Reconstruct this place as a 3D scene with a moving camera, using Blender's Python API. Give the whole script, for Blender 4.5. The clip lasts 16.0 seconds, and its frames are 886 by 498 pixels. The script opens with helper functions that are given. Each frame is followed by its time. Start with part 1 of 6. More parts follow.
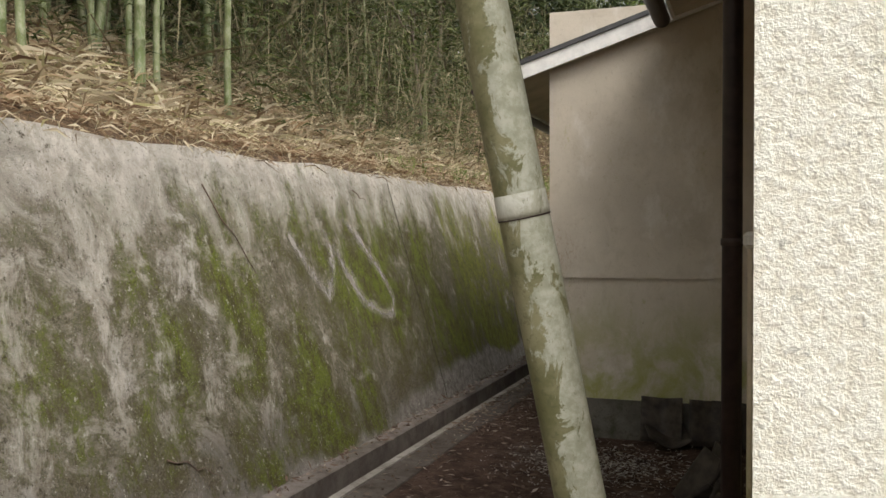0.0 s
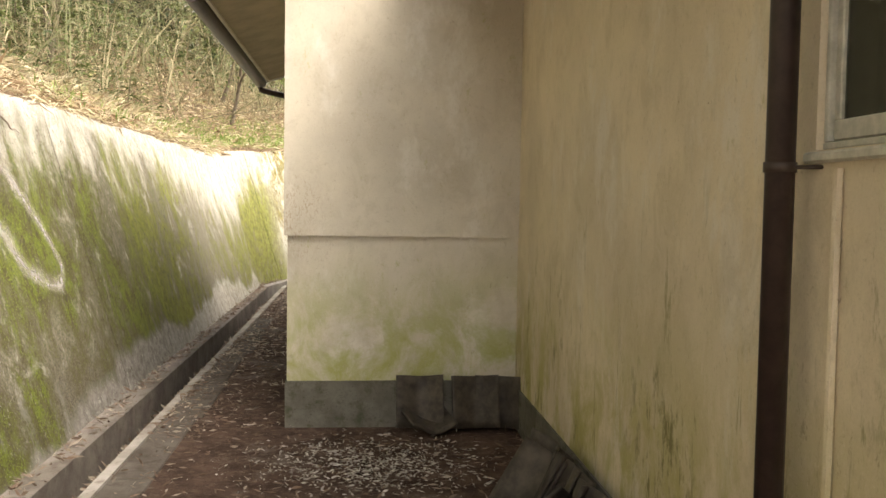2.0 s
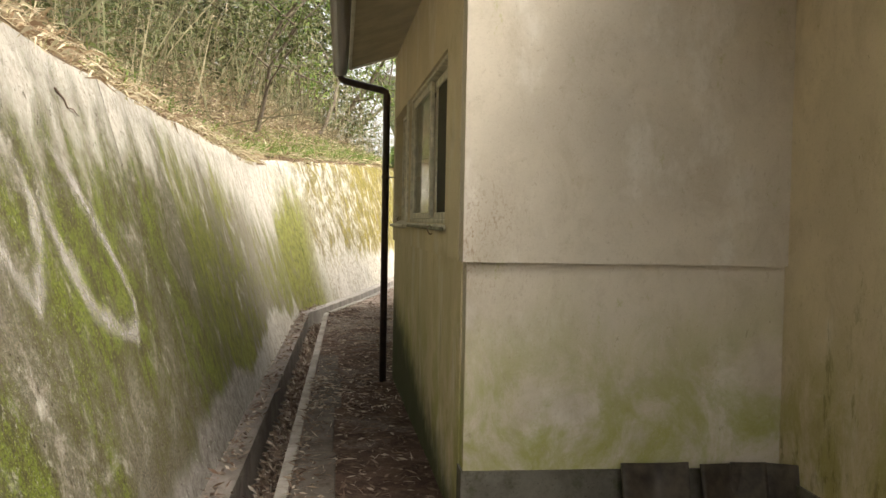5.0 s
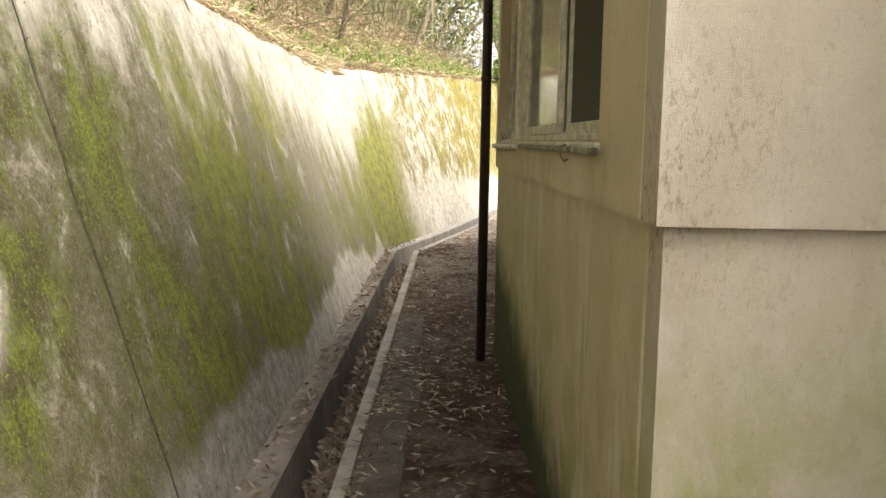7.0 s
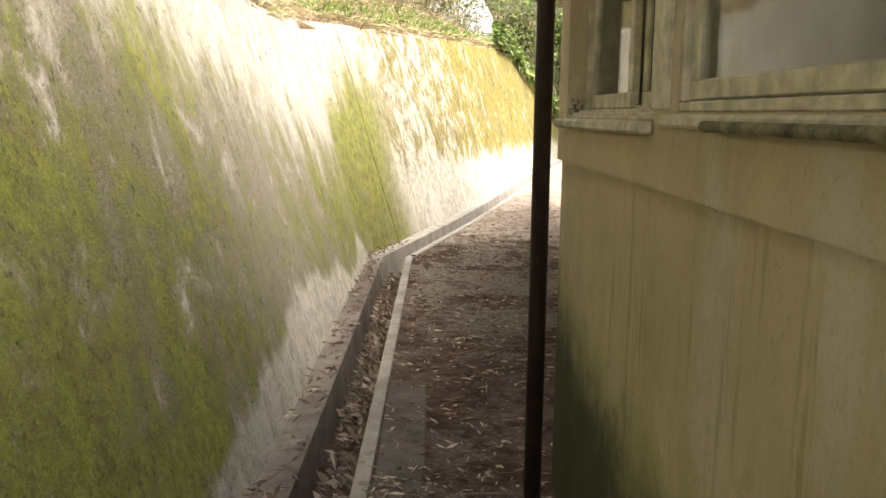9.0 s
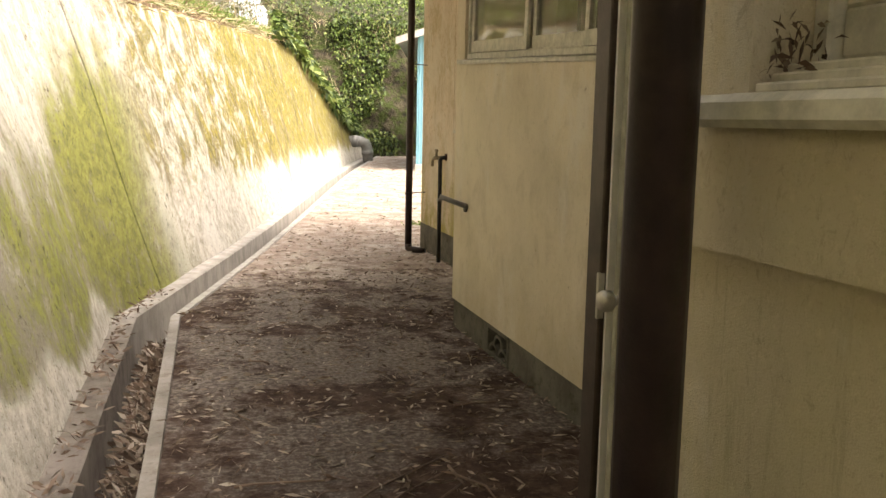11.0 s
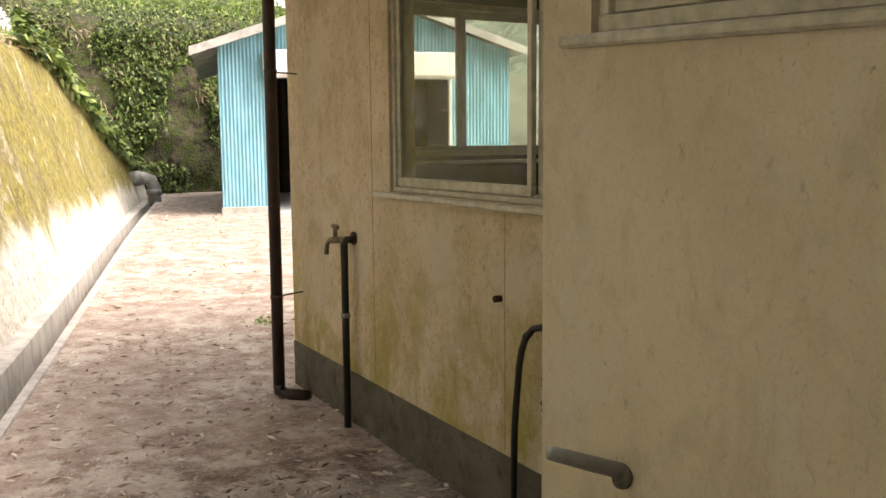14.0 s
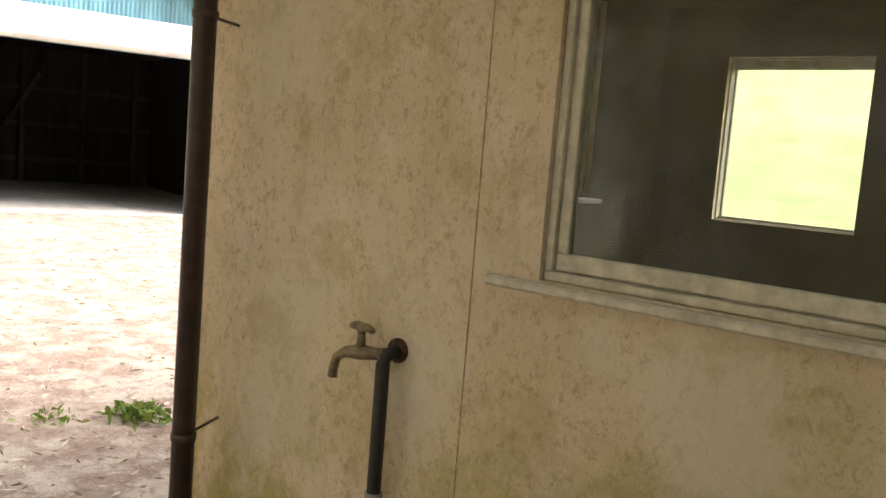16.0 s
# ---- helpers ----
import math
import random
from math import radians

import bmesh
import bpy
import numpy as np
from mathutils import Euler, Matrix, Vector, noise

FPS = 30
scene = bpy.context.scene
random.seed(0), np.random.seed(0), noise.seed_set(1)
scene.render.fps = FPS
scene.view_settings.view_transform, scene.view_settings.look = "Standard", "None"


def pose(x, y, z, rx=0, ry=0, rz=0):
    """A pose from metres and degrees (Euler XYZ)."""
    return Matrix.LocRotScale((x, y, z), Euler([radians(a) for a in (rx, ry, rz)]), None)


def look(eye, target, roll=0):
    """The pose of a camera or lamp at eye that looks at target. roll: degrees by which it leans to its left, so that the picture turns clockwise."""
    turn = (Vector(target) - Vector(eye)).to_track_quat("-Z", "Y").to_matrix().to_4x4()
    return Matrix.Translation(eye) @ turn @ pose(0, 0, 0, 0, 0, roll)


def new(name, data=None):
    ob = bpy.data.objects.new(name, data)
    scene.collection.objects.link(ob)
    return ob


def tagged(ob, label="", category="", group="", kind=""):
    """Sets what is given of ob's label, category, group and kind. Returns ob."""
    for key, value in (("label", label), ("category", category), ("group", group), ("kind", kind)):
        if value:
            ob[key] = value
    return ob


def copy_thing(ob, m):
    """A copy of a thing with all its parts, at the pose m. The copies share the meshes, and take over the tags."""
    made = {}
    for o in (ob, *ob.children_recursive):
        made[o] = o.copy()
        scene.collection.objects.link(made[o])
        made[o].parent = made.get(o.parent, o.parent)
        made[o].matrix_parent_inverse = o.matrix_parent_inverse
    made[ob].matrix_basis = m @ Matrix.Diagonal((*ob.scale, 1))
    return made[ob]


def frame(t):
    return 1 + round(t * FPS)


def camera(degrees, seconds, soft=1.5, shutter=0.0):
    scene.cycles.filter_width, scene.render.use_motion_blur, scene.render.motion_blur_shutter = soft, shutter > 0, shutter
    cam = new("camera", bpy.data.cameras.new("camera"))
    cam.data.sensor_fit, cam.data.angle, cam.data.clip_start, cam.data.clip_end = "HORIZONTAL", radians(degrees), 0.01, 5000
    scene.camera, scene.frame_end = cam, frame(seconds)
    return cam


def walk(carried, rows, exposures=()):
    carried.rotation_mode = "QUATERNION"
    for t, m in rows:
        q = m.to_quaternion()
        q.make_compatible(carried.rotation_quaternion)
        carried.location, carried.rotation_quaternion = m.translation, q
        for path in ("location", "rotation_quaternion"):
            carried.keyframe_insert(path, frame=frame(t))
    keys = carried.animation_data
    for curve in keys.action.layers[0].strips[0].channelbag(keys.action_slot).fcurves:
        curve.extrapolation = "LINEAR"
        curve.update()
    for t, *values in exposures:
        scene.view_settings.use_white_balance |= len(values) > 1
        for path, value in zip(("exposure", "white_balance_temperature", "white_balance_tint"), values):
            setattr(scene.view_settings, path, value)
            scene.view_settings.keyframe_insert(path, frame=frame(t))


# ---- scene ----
cam = camera(52.9, 16.0)
PATH = [
    (0, (0.136, 0.009, 1.591), (-0.521, 1.897, 1.553), -0.1),
    (0.5, (-0.085, 0.35, 1.553), (-0.562, 2.288, 1.425), -0.3),
    (1, (-0.325, 0.78, 1.49), (-0.576, 2.762, 1.409), 0.3),
    (1.5, (-0.625, 0.959, 1.466), (-0.597, 2.956, 1.368), 0.5),
    (2, (-0.909, 1.174, 1.464), (-0.716, 3.162, 1.358), 0.9),
    (2.5, (-1.179, 1.454, 1.501), (-0.921, 3.433, 1.36), 0.7),
    (3, (-1.47, 1.68, 1.486), (-1.176, 3.65, 1.307), 0.9),
    (3.2, (-1.535, 1.764, 1.495), (-1.236, 3.732, 1.301), 0.7),
    (5.3, (-1.915, 3.297, 1.401), (-1.706, 5.285, 1.344), 1.6),
    (5.5, (-1.907, 3.507, 1.39), (-1.711, 5.496, 1.329), 2.0),
    (6, (-1.782, 4.001, 1.381), (-1.652, 5.995, 1.301), 2.0),
    (6.5, (-1.7, 4.552, 1.42), (-1.652, 6.545, 1.259), 1.3),
    (7, (-1.789, 5.149, 1.394), (-1.785, 7.135, 1.152), 1.1),
    (7.5, (-1.786, 5.585, 1.382), (-1.832, 7.562, 1.085), -0.5),
    (8, (-1.901, 6.374, 1.363), (-1.928, 8.352, 1.069), 0.1),
    (8.2, (-1.91, 6.638, 1.408), (-1.941, 8.614, 1.102), 0.8),
    (10.3, (-1.93, 9.331, 1.355), (-1.638, 11.289, 1.07), 1.2),
    (10.5, (-1.947, 9.559, 1.359), (-1.593, 11.507, 1.072), 1.7),
    (11, (-1.921, 10.021, 1.352), (-1.399, 11.931, 1.07), 1.1),
    (11.5, (-1.871, 10.784, 1.377), (-1.134, 12.617, 1.065), 1.2),
    (12, (-1.809, 11.366, 1.372), (-0.86, 13.096, 1.046), 1.8),
    (12.5, (-1.733, 11.865, 1.404), (-0.738, 13.568, 1.066), 0.8),
    (13, (-1.643, 12.534, 1.436), (-0.662, 14.25, 1.129), 0.8),
    (13.5, (-1.581, 13.232, 1.437), (-0.614, 14.966, 1.199), 1.2),
    (14, (-1.515, 13.975, 1.519), (-0.548, 15.71, 1.281), -0.5),
    (14.5, (-1.467, 14.729, 1.527), (-0.42, 16.416, 1.289), -0.0),
    (15, (-1.453, 15.345, 1.526), (-0.242, 16.918, 1.28), 1.5),
    (15.5, (-1.437, 15.956, 1.544), (-0.04, 17.365, 1.29), 2.9),
    (16, (-1.443, 16.654, 1.573), (0.078, 17.928, 1.36), 4.6),
]
EXPOSURES = [(0, 1.08, 6550, 10), (0.5, 1.75, 7000, 10), (1, 1.97, 7150, 9), (1.5, 2.42, 7150, 9), (3, 2.64, 7250, 9), (5.5, 2.05, 7000, 8), (8, 2.76, 7100, 8), (10.5, 2.52, 7350, 12),
             (11.3, 2.82, 7350, 12), (12, 3.17, 7150, 11), (12.7, 3.15, 7150, 12), (13.5, 2.70, 7100, 13), (14.5, 2.22, 7050, 13), (16, 2.58, 6950, 13)]
walk(cam, [(t, look(eye, target, roll)) for t, eye, target, roll in PATH], EXPOSURES)
# ---- world, sun, exposure ----
world = bpy.data.worlds.new("overcast_sky")
scene.world = world
world.use_nodes = True
wn, wl = world.node_tree.nodes, world.node_tree.links
sky = wn.new("ShaderNodeTexSky")
sky.sky_type, sky.sun_disc = "NISHITA", False
sky.sun_elevation, sky.sun_rotation = radians(52), radians(133)
sky.dust_density, sky.air_density = 4.0, 1.0
grey = wn.new("ShaderNodeHueSaturation")
grey.inputs["Saturation"].default_value = 0.22
wl.new(sky.outputs[0], grey.inputs["Color"])
wl.new(grey.outputs[0], wn["Background"].inputs[0])
wn["Background"].inputs[1].default_value = 0.13
sun = new("sun", bpy.data.lights.new("sun", "SUN"))
sun.data.energy, sun.data.angle, sun.data.color = 0.6, radians(45), (1.0, 0.95, 0.86)
sun.matrix_world = look((15, -14, 26), (0, 0, 0))

# ---- materials ----


class Mat:
    """A small builder round a node material."""

    def __init__(self, name, rough=0.8, metal=0.0, spec=0.3):
        self.m = bpy.data.materials.new(name)
        self.m.use_nodes = True
        self.n, self.l = self.m.node_tree.nodes, self.m.node_tree.links
        self.b = self.n["Principled BSDF"]
        self.b.inputs["Roughness"].default_value = rough
        self.b.inputs["Metallic"].default_value = metal
        self.b.inputs["Specular IOR Level"].default_value = spec
        self.pos = self.n.new("ShaderNodeNewGeometry").outputs["Position"]

    def put(self, kind, **ins):
        node = self.n.new(kind)
        for k, v in ins.items():
            sock = node.inputs[k.replace("_", " ")]
            if isinstance(v, bpy.types.NodeSocket):
                self.l.new(v, sock)
            else:
                sock.default_value = v
        return node

    def vec(self, scale):
        node = self.put("ShaderNodeMapping", Vector=self.pos)
        node.inputs["Scale"].default_value = scale
        return node.outputs[0]

    def noise(self, scale, detail=5, rough=0.6, stretch=None, dist=0.0):
        node = self.put("ShaderNodeTexNoise", Vector=self.vec(stretch) if stretch else self.pos, Scale=scale, Detail=detail, Roughness=rough, Distortion=dist)
        return node.outputs["Fac"]

    def vor(self, scale, stretch=None):
        return self.put("ShaderNodeTexVoronoi", Vector=self.vec(stretch) if stretch else self.pos, Scale=scale).outputs["Distance"]

    def ramp(self, fac, lo, hi, a=0.0, b=1.0):
        node = self.put("ShaderNodeMapRange", Value=fac)
        node.interpolation_type = "SMOOTHSTEP"
        for i, v in ((1, lo), (2, hi), (3, a), (4, b)):
            node.inputs[i].default_value = v
        return node.outputs[0]

    def math(self, op, a, b=0.0):
        node = self.n.new("ShaderNodeMath")
        node.operation = op
        for i, v in ((0, a), (1, b)):
            if isinstance(v, bpy.types.NodeSocket):
                self.l.new(v, node.inputs[i])
            else:
                node.inputs[i].default_value = v
        return node.outputs[0]

    def mix(self, fac, a, b, blend="MIX"):
        node = self.n.new("ShaderNodeMix")
        node.data_type, node.blend_type = "RGBA", blend
        for i, v in ((0, fac), (6, a), (7, b)):
            if isinstance(v, bpy.types.NodeSocket):
                self.l.new(v, node.inputs[i])
            else:
                node.inputs[i].default_value = (*v, 1) if i else v
        return node.outputs[2]

    def axis(self, which):
        return self.put("ShaderNodeSeparateXYZ", Vector=self.pos).outputs[which]

    def color(self, sock):
        if isinstance(sock, bpy.types.NodeSocket):
            self.l.new(sock, self.b.inputs["Base Color"])
        else:
            self.b.inputs["Base Color"].default_value = (*sock, 1)
        return self

    def rough(self, sock):
        self.l.new(sock, self.b.inputs["Roughness"])
        return self

    def bump(self, height, strength=0.4, dist=0.01):
        node = self.put("ShaderNodeBump", Height=height, Strength=strength, Distance=dist)
        self.l.new(node.outputs[0], self.b.inputs["Normal"])
        return self


def stucco(name, base, algae, amount, grain=420, dark=0.35, zref=0.2, foot=None, mould=False, corner=False):
    """Cream-painted render with algae, faded patches and dirt specks."""
    k = Mat(name, 0.88, spec=0.15)
    big = k.noise(1.3, 5)
    c = k.mix(k.ramp(big, 0.3, 0.7), tuple(v * 0.86 for v in base), tuple(min(1, v * 1.07) for v in base))
    fade = k.ramp(k.noise(2.6, 6, 0.7, (1, 1, 0.5)), 0.52, 0.66)
    c = k.mix(k.math("MULTIPLY", fade, 0.5), c, (0.70, 0.66, 0.60))
    low = k.ramp(k.axis(2), zref + 1.15, zref + 0.1)
    streak = k.ramp(k.noise(3.2, 7, 0.7, (1, 1, 0.7), 0.4), 0.36, 0.62)
    c = k.mix(k.math("MULTIPLY", k.math("MULTIPLY", low, streak), amount), c, algae)
    spot = k.ramp(k.noise(7, 8, 0.75, (1, 1, 0.6)), 0.6, 0.72)
    c = k.mix(k.math("MULTIPLY", spot, amount * 0.6), c, algae)
    fleck = k.ramp(k.noise(48, 6, 0.75, (1, 1, 0.6), 0.6), 0.565, 0.68)
    c = k.mix(k.math("MULTIPLY", fleck, dark * 0.5), c, (0.22, 0.16, 0.085))
    cloud = k.ramp(k.noise(5.5, 8, 0.72, (1, 1, 0.7), 0.5), 0.48, 0.66)
    c = k.mix(k.math("MULTIPLY", cloud, 0.5 * dark), c, tuple(v * f for v, f in zip(base, (0.60, 0.57, 0.48))))
    dash = k.ramp(k.noise(17, 6, 0.7, (1, 1, 0.7), 0.4), 0.655, 0.72)
    c = k.mix(k.math("MULTIPLY", dash, dark * 0.75), c, (0.14, 0.10, 0.05))
    stipple = k.ramp(k.noise(130, 5, 0.8), 0.50, 0.68)
    c = k.mix(k.math("MULTIPLY", stipple, dark * 0.45), c, tuple(v * f for v, f in zip(base, (0.55, 0.50, 0.42))))
    worn = k.ramp(k.noise(85, 5, 0.75, None, 0.4), 0.56, 0.66)
    c = k.mix(k.math("MULTIPLY", worn, dark * 0.4), c, tuple(min(1, v * 1.22) for v in base))
    if dark > 0.7:
        c = k.mix(k.math("MULTIPLY", k.ramp(k.noise(38, 7, 0.78, (1, 1, 0.85), 0.4), 0.51, 0.62), 0.6), c, (0.33, 0.25, 0.135))
        c = k.mix(k.math("MULTIPLY", k.ramp(k.noise(2.1, 5, 0.65), 0.50, 0.62), 0.55), c, (0.63, 0.57, 0.47))
        c = k.mix(k.math("MULTIPLY", k.ramp(k.noise(3.5, 6, 0.7), 0.5, 0.62), 0.4), c, (0.36, 0.28, 0.13))
    if mould:
        where = k.math("MULTIPLY", k.ramp(k.axis(2), 1.35, 0.75), k.ramp(k.noise(1.6, 5, 0.65), 0.46, 0.60))
        tears = k.ramp(k.noise(15, 7, 0.75, (1, 1, 0.35)), 0.50, 0.62)
        c = k.mix(k.math("MULTIPLY", k.math("MULTIPLY", where, tears), 0.75), c, (0.13, 0.12, 0.045))
        runs = k.ramp(k.noise(7, 7, 0.75, (1, 1, 0.16), 0.3), 0.585, 0.66)
        c = k.mix(k.math("MULTIPLY", k.math("MULTIPLY", runs, k.ramp(k.axis(2), 1.75, 1.1)), 0.6), c, (0.17, 0.15, 0.055))
    if corner:
        spots = k.math("MULTIPLY", k.ramp(k.noise(62, 8, 0.8, (1, 1, 0.5), 0.5), 0.50, 0.62), k.ramp(k.noise(4, 4), 0.30, 0.6))
        near = k.math("MULTIPLY", k.ramp(k.axis(0), -0.95, -1.33), k.math("MULTIPLY", k.ramp(k.axis(2), 1.75, 1.30), k.ramp(k.axis(2), 0.9, 1.22)))
        c = k.mix(k.math("MULTIPLY", k.math("MULTIPLY", spots, near), 0.75), c, (0.24, 0.135, 0.075))
    if foot:
        run = k.math("MULTIPLY", k.ramp(k.noise(11, 6, 0.7, (1, 1, 0.07)), 0.56, 0.66), k.math("MULTIPLY", k.ramp(k.axis(2), 0.25, 0.9), k.ramp(k.axis(2), 1.26, 1.20)))
        c = k.mix(k.math("MULTIPLY", run, 0.38), c, (0.22, 0.18, 0.085))
        line = k.math("SUBTRACT", k.math("MULTIPLY", k.axis(1), 0.17), k.axis(2))
        line = k.math("ADD", line, k.math("MULTIPLY", k.noise(5, 7, 0.7), 0.5))
        c = k.mix(k.math("MULTIPLY", k.ramp(line, 1.16, 1.58), 0.93), c, foot)
    k.color(c)
    g = k.math("ADD", k.noise(grain, 3, 0.7), k.math("MULTIPLY", k.noise(40, 4), 0.8))
    return k.bump(g, 0.55, 0.004).m


STUCCO_A = stucco("painted_render_grey_cream", (0.575, 0.51, 0.415), (0.30, 0.31, 0.075), 0.9, dark=0.5, corner=True)
STUCCO_B = stucco("painted_render_peach", (0.65, 0.555, 0.41), (0.36, 0.32, 0.10), 0.9, dark=0.6, mould=True)
STUCCO_C = stucco("painted_render_cream", (0.66, 0.58, 0.445), (0.48, 0.38, 0.20), 0.3, dark=0.65)
STUCCO_AS = stucco("painted_render_damp_foot", (0.62, 0.53, 0.365), (0.34, 0.335, 0.11), 0.8, dark=0.65, foot=(0.045, 0.055, 0.03))
STUCCO_D = stucco("painted_render_stained", (0.655, 0.545, 0.415), (0.35, 0.31, 0.08), 0.95, dark=0.75)


def rough_coat():
    k = Mat("sprayed_stone_render", 0.9, spec=0.2)
    v = k.noise(78, 5, 0.62)
    c = k.mix(k.ramp(v, 0.56, 0.40), (0.90, 0.88, 0.77), (0.80, 0.76, 0.63))
    c = k.mix(k.math("MULTIPLY", k.ramp(k.noise(34, 5, 0.7), 0.60, 0.68), 0.55), c, (0.36, 0.34, 0.28))
    k.color(c)
    return k.bump(k.math("ADD", v, k.math("MULTIPLY", k.noise(260, 3), 0.25)), 0.75, 0.014).m


ROUGHCOAT = rough_coat()


def lime():
    """Ragged crust of lime that has run out of the concrete, thinning towards its edges."""
    k = Mat("lime_crust", 0.9, spec=0.12)
    k.color(k.mix(k.ramp(k.noise(30, 5, 0.7), 0.35, 0.65), (0.38, 0.345, 0.30), (0.55, 0.51, 0.455)))
    crust = k.n.new("ShaderNodeAttribute")
    crust.attribute_name = "crust"
    cover = k.math("ADD", k.math("MULTIPLY", crust.outputs["Fac"], 0.5), k.noise(7, 8, 0.78, (1, 1, 0.6)))
    hole = k.n.new("ShaderNodeBsdfTransparent")
    mixer = k.n.new("ShaderNodeMixShader")
    k.l.new(k.ramp(cover, 0.68, 1.04, 0.0, 0.5), mixer.inputs[0])
    k.l.new(hole.outputs[0], mixer.inputs[1])
    k.l.new(k.b.outputs[0], mixer.inputs[2])
    k.l.new(mixer.outputs[0], k.n["Material Output"].inputs[0])
    return k.m


LIME = lime()


def mossy_concrete():
    """Retaining wall: pale concrete, tongues of moss over brown film, clean foot; yellow lichen on the open length."""
    k = Mat("mossy_concrete", 0.93, spec=0.1)
    z, y = k.axis(2), k.axis(1)
    big = k.noise(0.55, 4, 0.6)
    n1 = k.noise(1.3, 5, 0.6, (1, 1, 0.45), 0.6)
    tongue = k.noise(2.6, 5, 0.6, (1, 1, 0.22), 0.5)
    n2 = k.noise(4.2, 9, 0.74, (1, 0.75, 0.6), 0.7)
    n3 = k.noise(17, 8, 0.8, (1, 0.65, 0.65))
    grit = k.noise(100, 4, 0.75, (1, 0.7, 0.8))
    c = k.mix(k.ramp(n3, 0.36, 0.64), (0.37, 0.33, 0.27), (0.64, 0.60, 0.53))
    c = k.mix(k.math("MULTIPLY", k.ramp(n2, 0.47, 0.62), 0.45), c, (0.36, 0.33, 0.285))
    c = k.mix(k.math("MULTIPLY", k.ramp(tongue, 0.50, 0.62), 0.6), c, (0.64, 0.60, 0.55))
    # Dark foot fades northward, leaving the open end's light in the colour.
    foot = k.math("MULTIPLY", k.ramp(k.math("ADD", z, k.math("MULTIPLY", big, 0.5)), 0.85, 0.6), k.ramp(y, 13.0, 8.5))
    c = k.mix(k.math("MULTIPLY", foot, 0.85), c, k.mix(k.ramp(n3, 0.4, 0.6), (0.155, 0.14, 0.125), (0.26, 0.235, 0.215)))
    far = k.ramp(k.math("ADD", y, k.math("MULTIPLY", big, 1.6)), 17.9, 19.4)
    # moss band between a wavy foot line and ragged tongues above
    ceil_h = k.math("ADD", k.math("ADD", k.ramp(y, 10.5, 15.6, 1.75, 1.05), k.ramp(y, 15.9, 17.0, 0.0, 0.75)), k.math("MULTIPLY", k.math("SUBTRACT", tongue, 0.5), 1.9))
    ragged = k.math("ADD", k.math("MULTIPLY", n2, 0.5), k.math("MULTIPLY", n3, 0.5))
    upper = k.ramp(k.math("SUBTRACT", k.math("SUBTRACT", z, ceil_h), k.math("MULTIPLY", k.math("SUBTRACT", ragged, 0.5), 1.6)), 0.38, -0.38)
    lower = k.ramp(k.math("ADD", k.math("ADD", k.math("ADD", z, k.ramp(y, 15.5, 16.5, 0.0, 0.42)), k.ramp(y, 10.5, 5.2, 0.0, 0.20)), k.math("MULTIPLY", k.math("ADD", big, k.math("MULTIPLY", n1, 0.5)), 0.9)), 0.90, 1.04)
    band = k.math("MULTIPLY", k.math("MULTIPLY", upper, lower), k.math("SUBTRACT", 1.0, far))
    film = k.ramp(k.math("ADD", k.math("ADD", k.math("MULTIPLY", n2, 0.65), k.math("MULTIPLY", n3, 0.35)), k.ramp(y, 2.5, 7.5, -0.09, 0.0)), 0.33, 0.47)
    brown = k.mix(k.ramp(grit, 0.35, 0.65), (0.07, 0.058, 0.036), (0.20, 0.17, 0.115))
    # Film pales northward to carry the stronger light past the eaves.
    brown = k.mix(k.ramp(y, 9.5, 13.0, 0.0, 0.4), brown, (0.36, 0.33, 0.26))
    c = k.mix(k.math("MULTIPLY", k.math("MULTIPLY", band, film), 0.88), c, brown)
    moss = k.mix(k.ramp(n1, 0.40, 0.60), (0.10, 0.097, 0.026), (0.165, 0.20, 0.022))
    moss = k.mix(k.ramp(k.noise(9, 7, 0.75, (1, 1, 0.5)), 0.42, 0.62), moss, (0.085, 0.075, 0.030))
    moss = k.mix(k.math("MULTIPLY", k.ramp(grit, 0.42, 0.62), 0.75), moss, (0.036, 0.034, 0.012))
    moss = k.mix(k.math("MULTIPLY", k.ramp(k.noise(75, 4, 0.75), 0.55, 0.65), 0.75), moss, (0.27, 0.31, 0.065))
    # dry: lighter moss tone, painting the same brightening along the wall.
    dry = k.mix(k.ramp(n3, 0.36, 0.62), (0.15, 0.14, 0.04), (0.33, 0.34, 0.075))
    moss = k.mix(k.ramp(k.math("ADD", y, k.math("MULTIPLY", n1, 4.0)), 10.0, 13.5, 0.0, 0.65), moss, dry)
    grow = k.math("ADD", k.math("ADD", k.math("MULTIPLY", n1, 0.45), k.math("MULTIPLY", n2, 0.27)), k.math("MULTIPLY", n3, 0.28))
    grow = k.math("ADD", grow, k.math("ADD", k.ramp(y, 2.5, 6.0, -0.05, 0.035), k.math("ADD", k.ramp(y, 10.5, 14.5, 0.0, -0.045), k.ramp(y, 15.5, 16.3, 0.0, 0.10))))
    c = k.mix(k.math("MULTIPLY", k.math("MULTIPLY", band, k.ramp(grow, 0.445, 0.575)), 0.9), c, moss)
    # lichen on the open length, with rusty runs; clean pale foot
    grime = k.math("MULTIPLY", k.math("MULTIPLY", far, k.ramp(z, 0.6, 1.1)), k.ramp(n2, 0.40, 0.56))
    c = k.mix(k.math("MULTIPLY", grime, 0.85), c, k.mix(k.ramp(n3, 0.4, 0.6), (0.12, 0.10, 0.05), (0.27, 0.235, 0.15)))
    lz = k.math("ADD", z, k.math("MULTIPLY", k.math("SUBTRACT", n1, 0.5), 1.0))
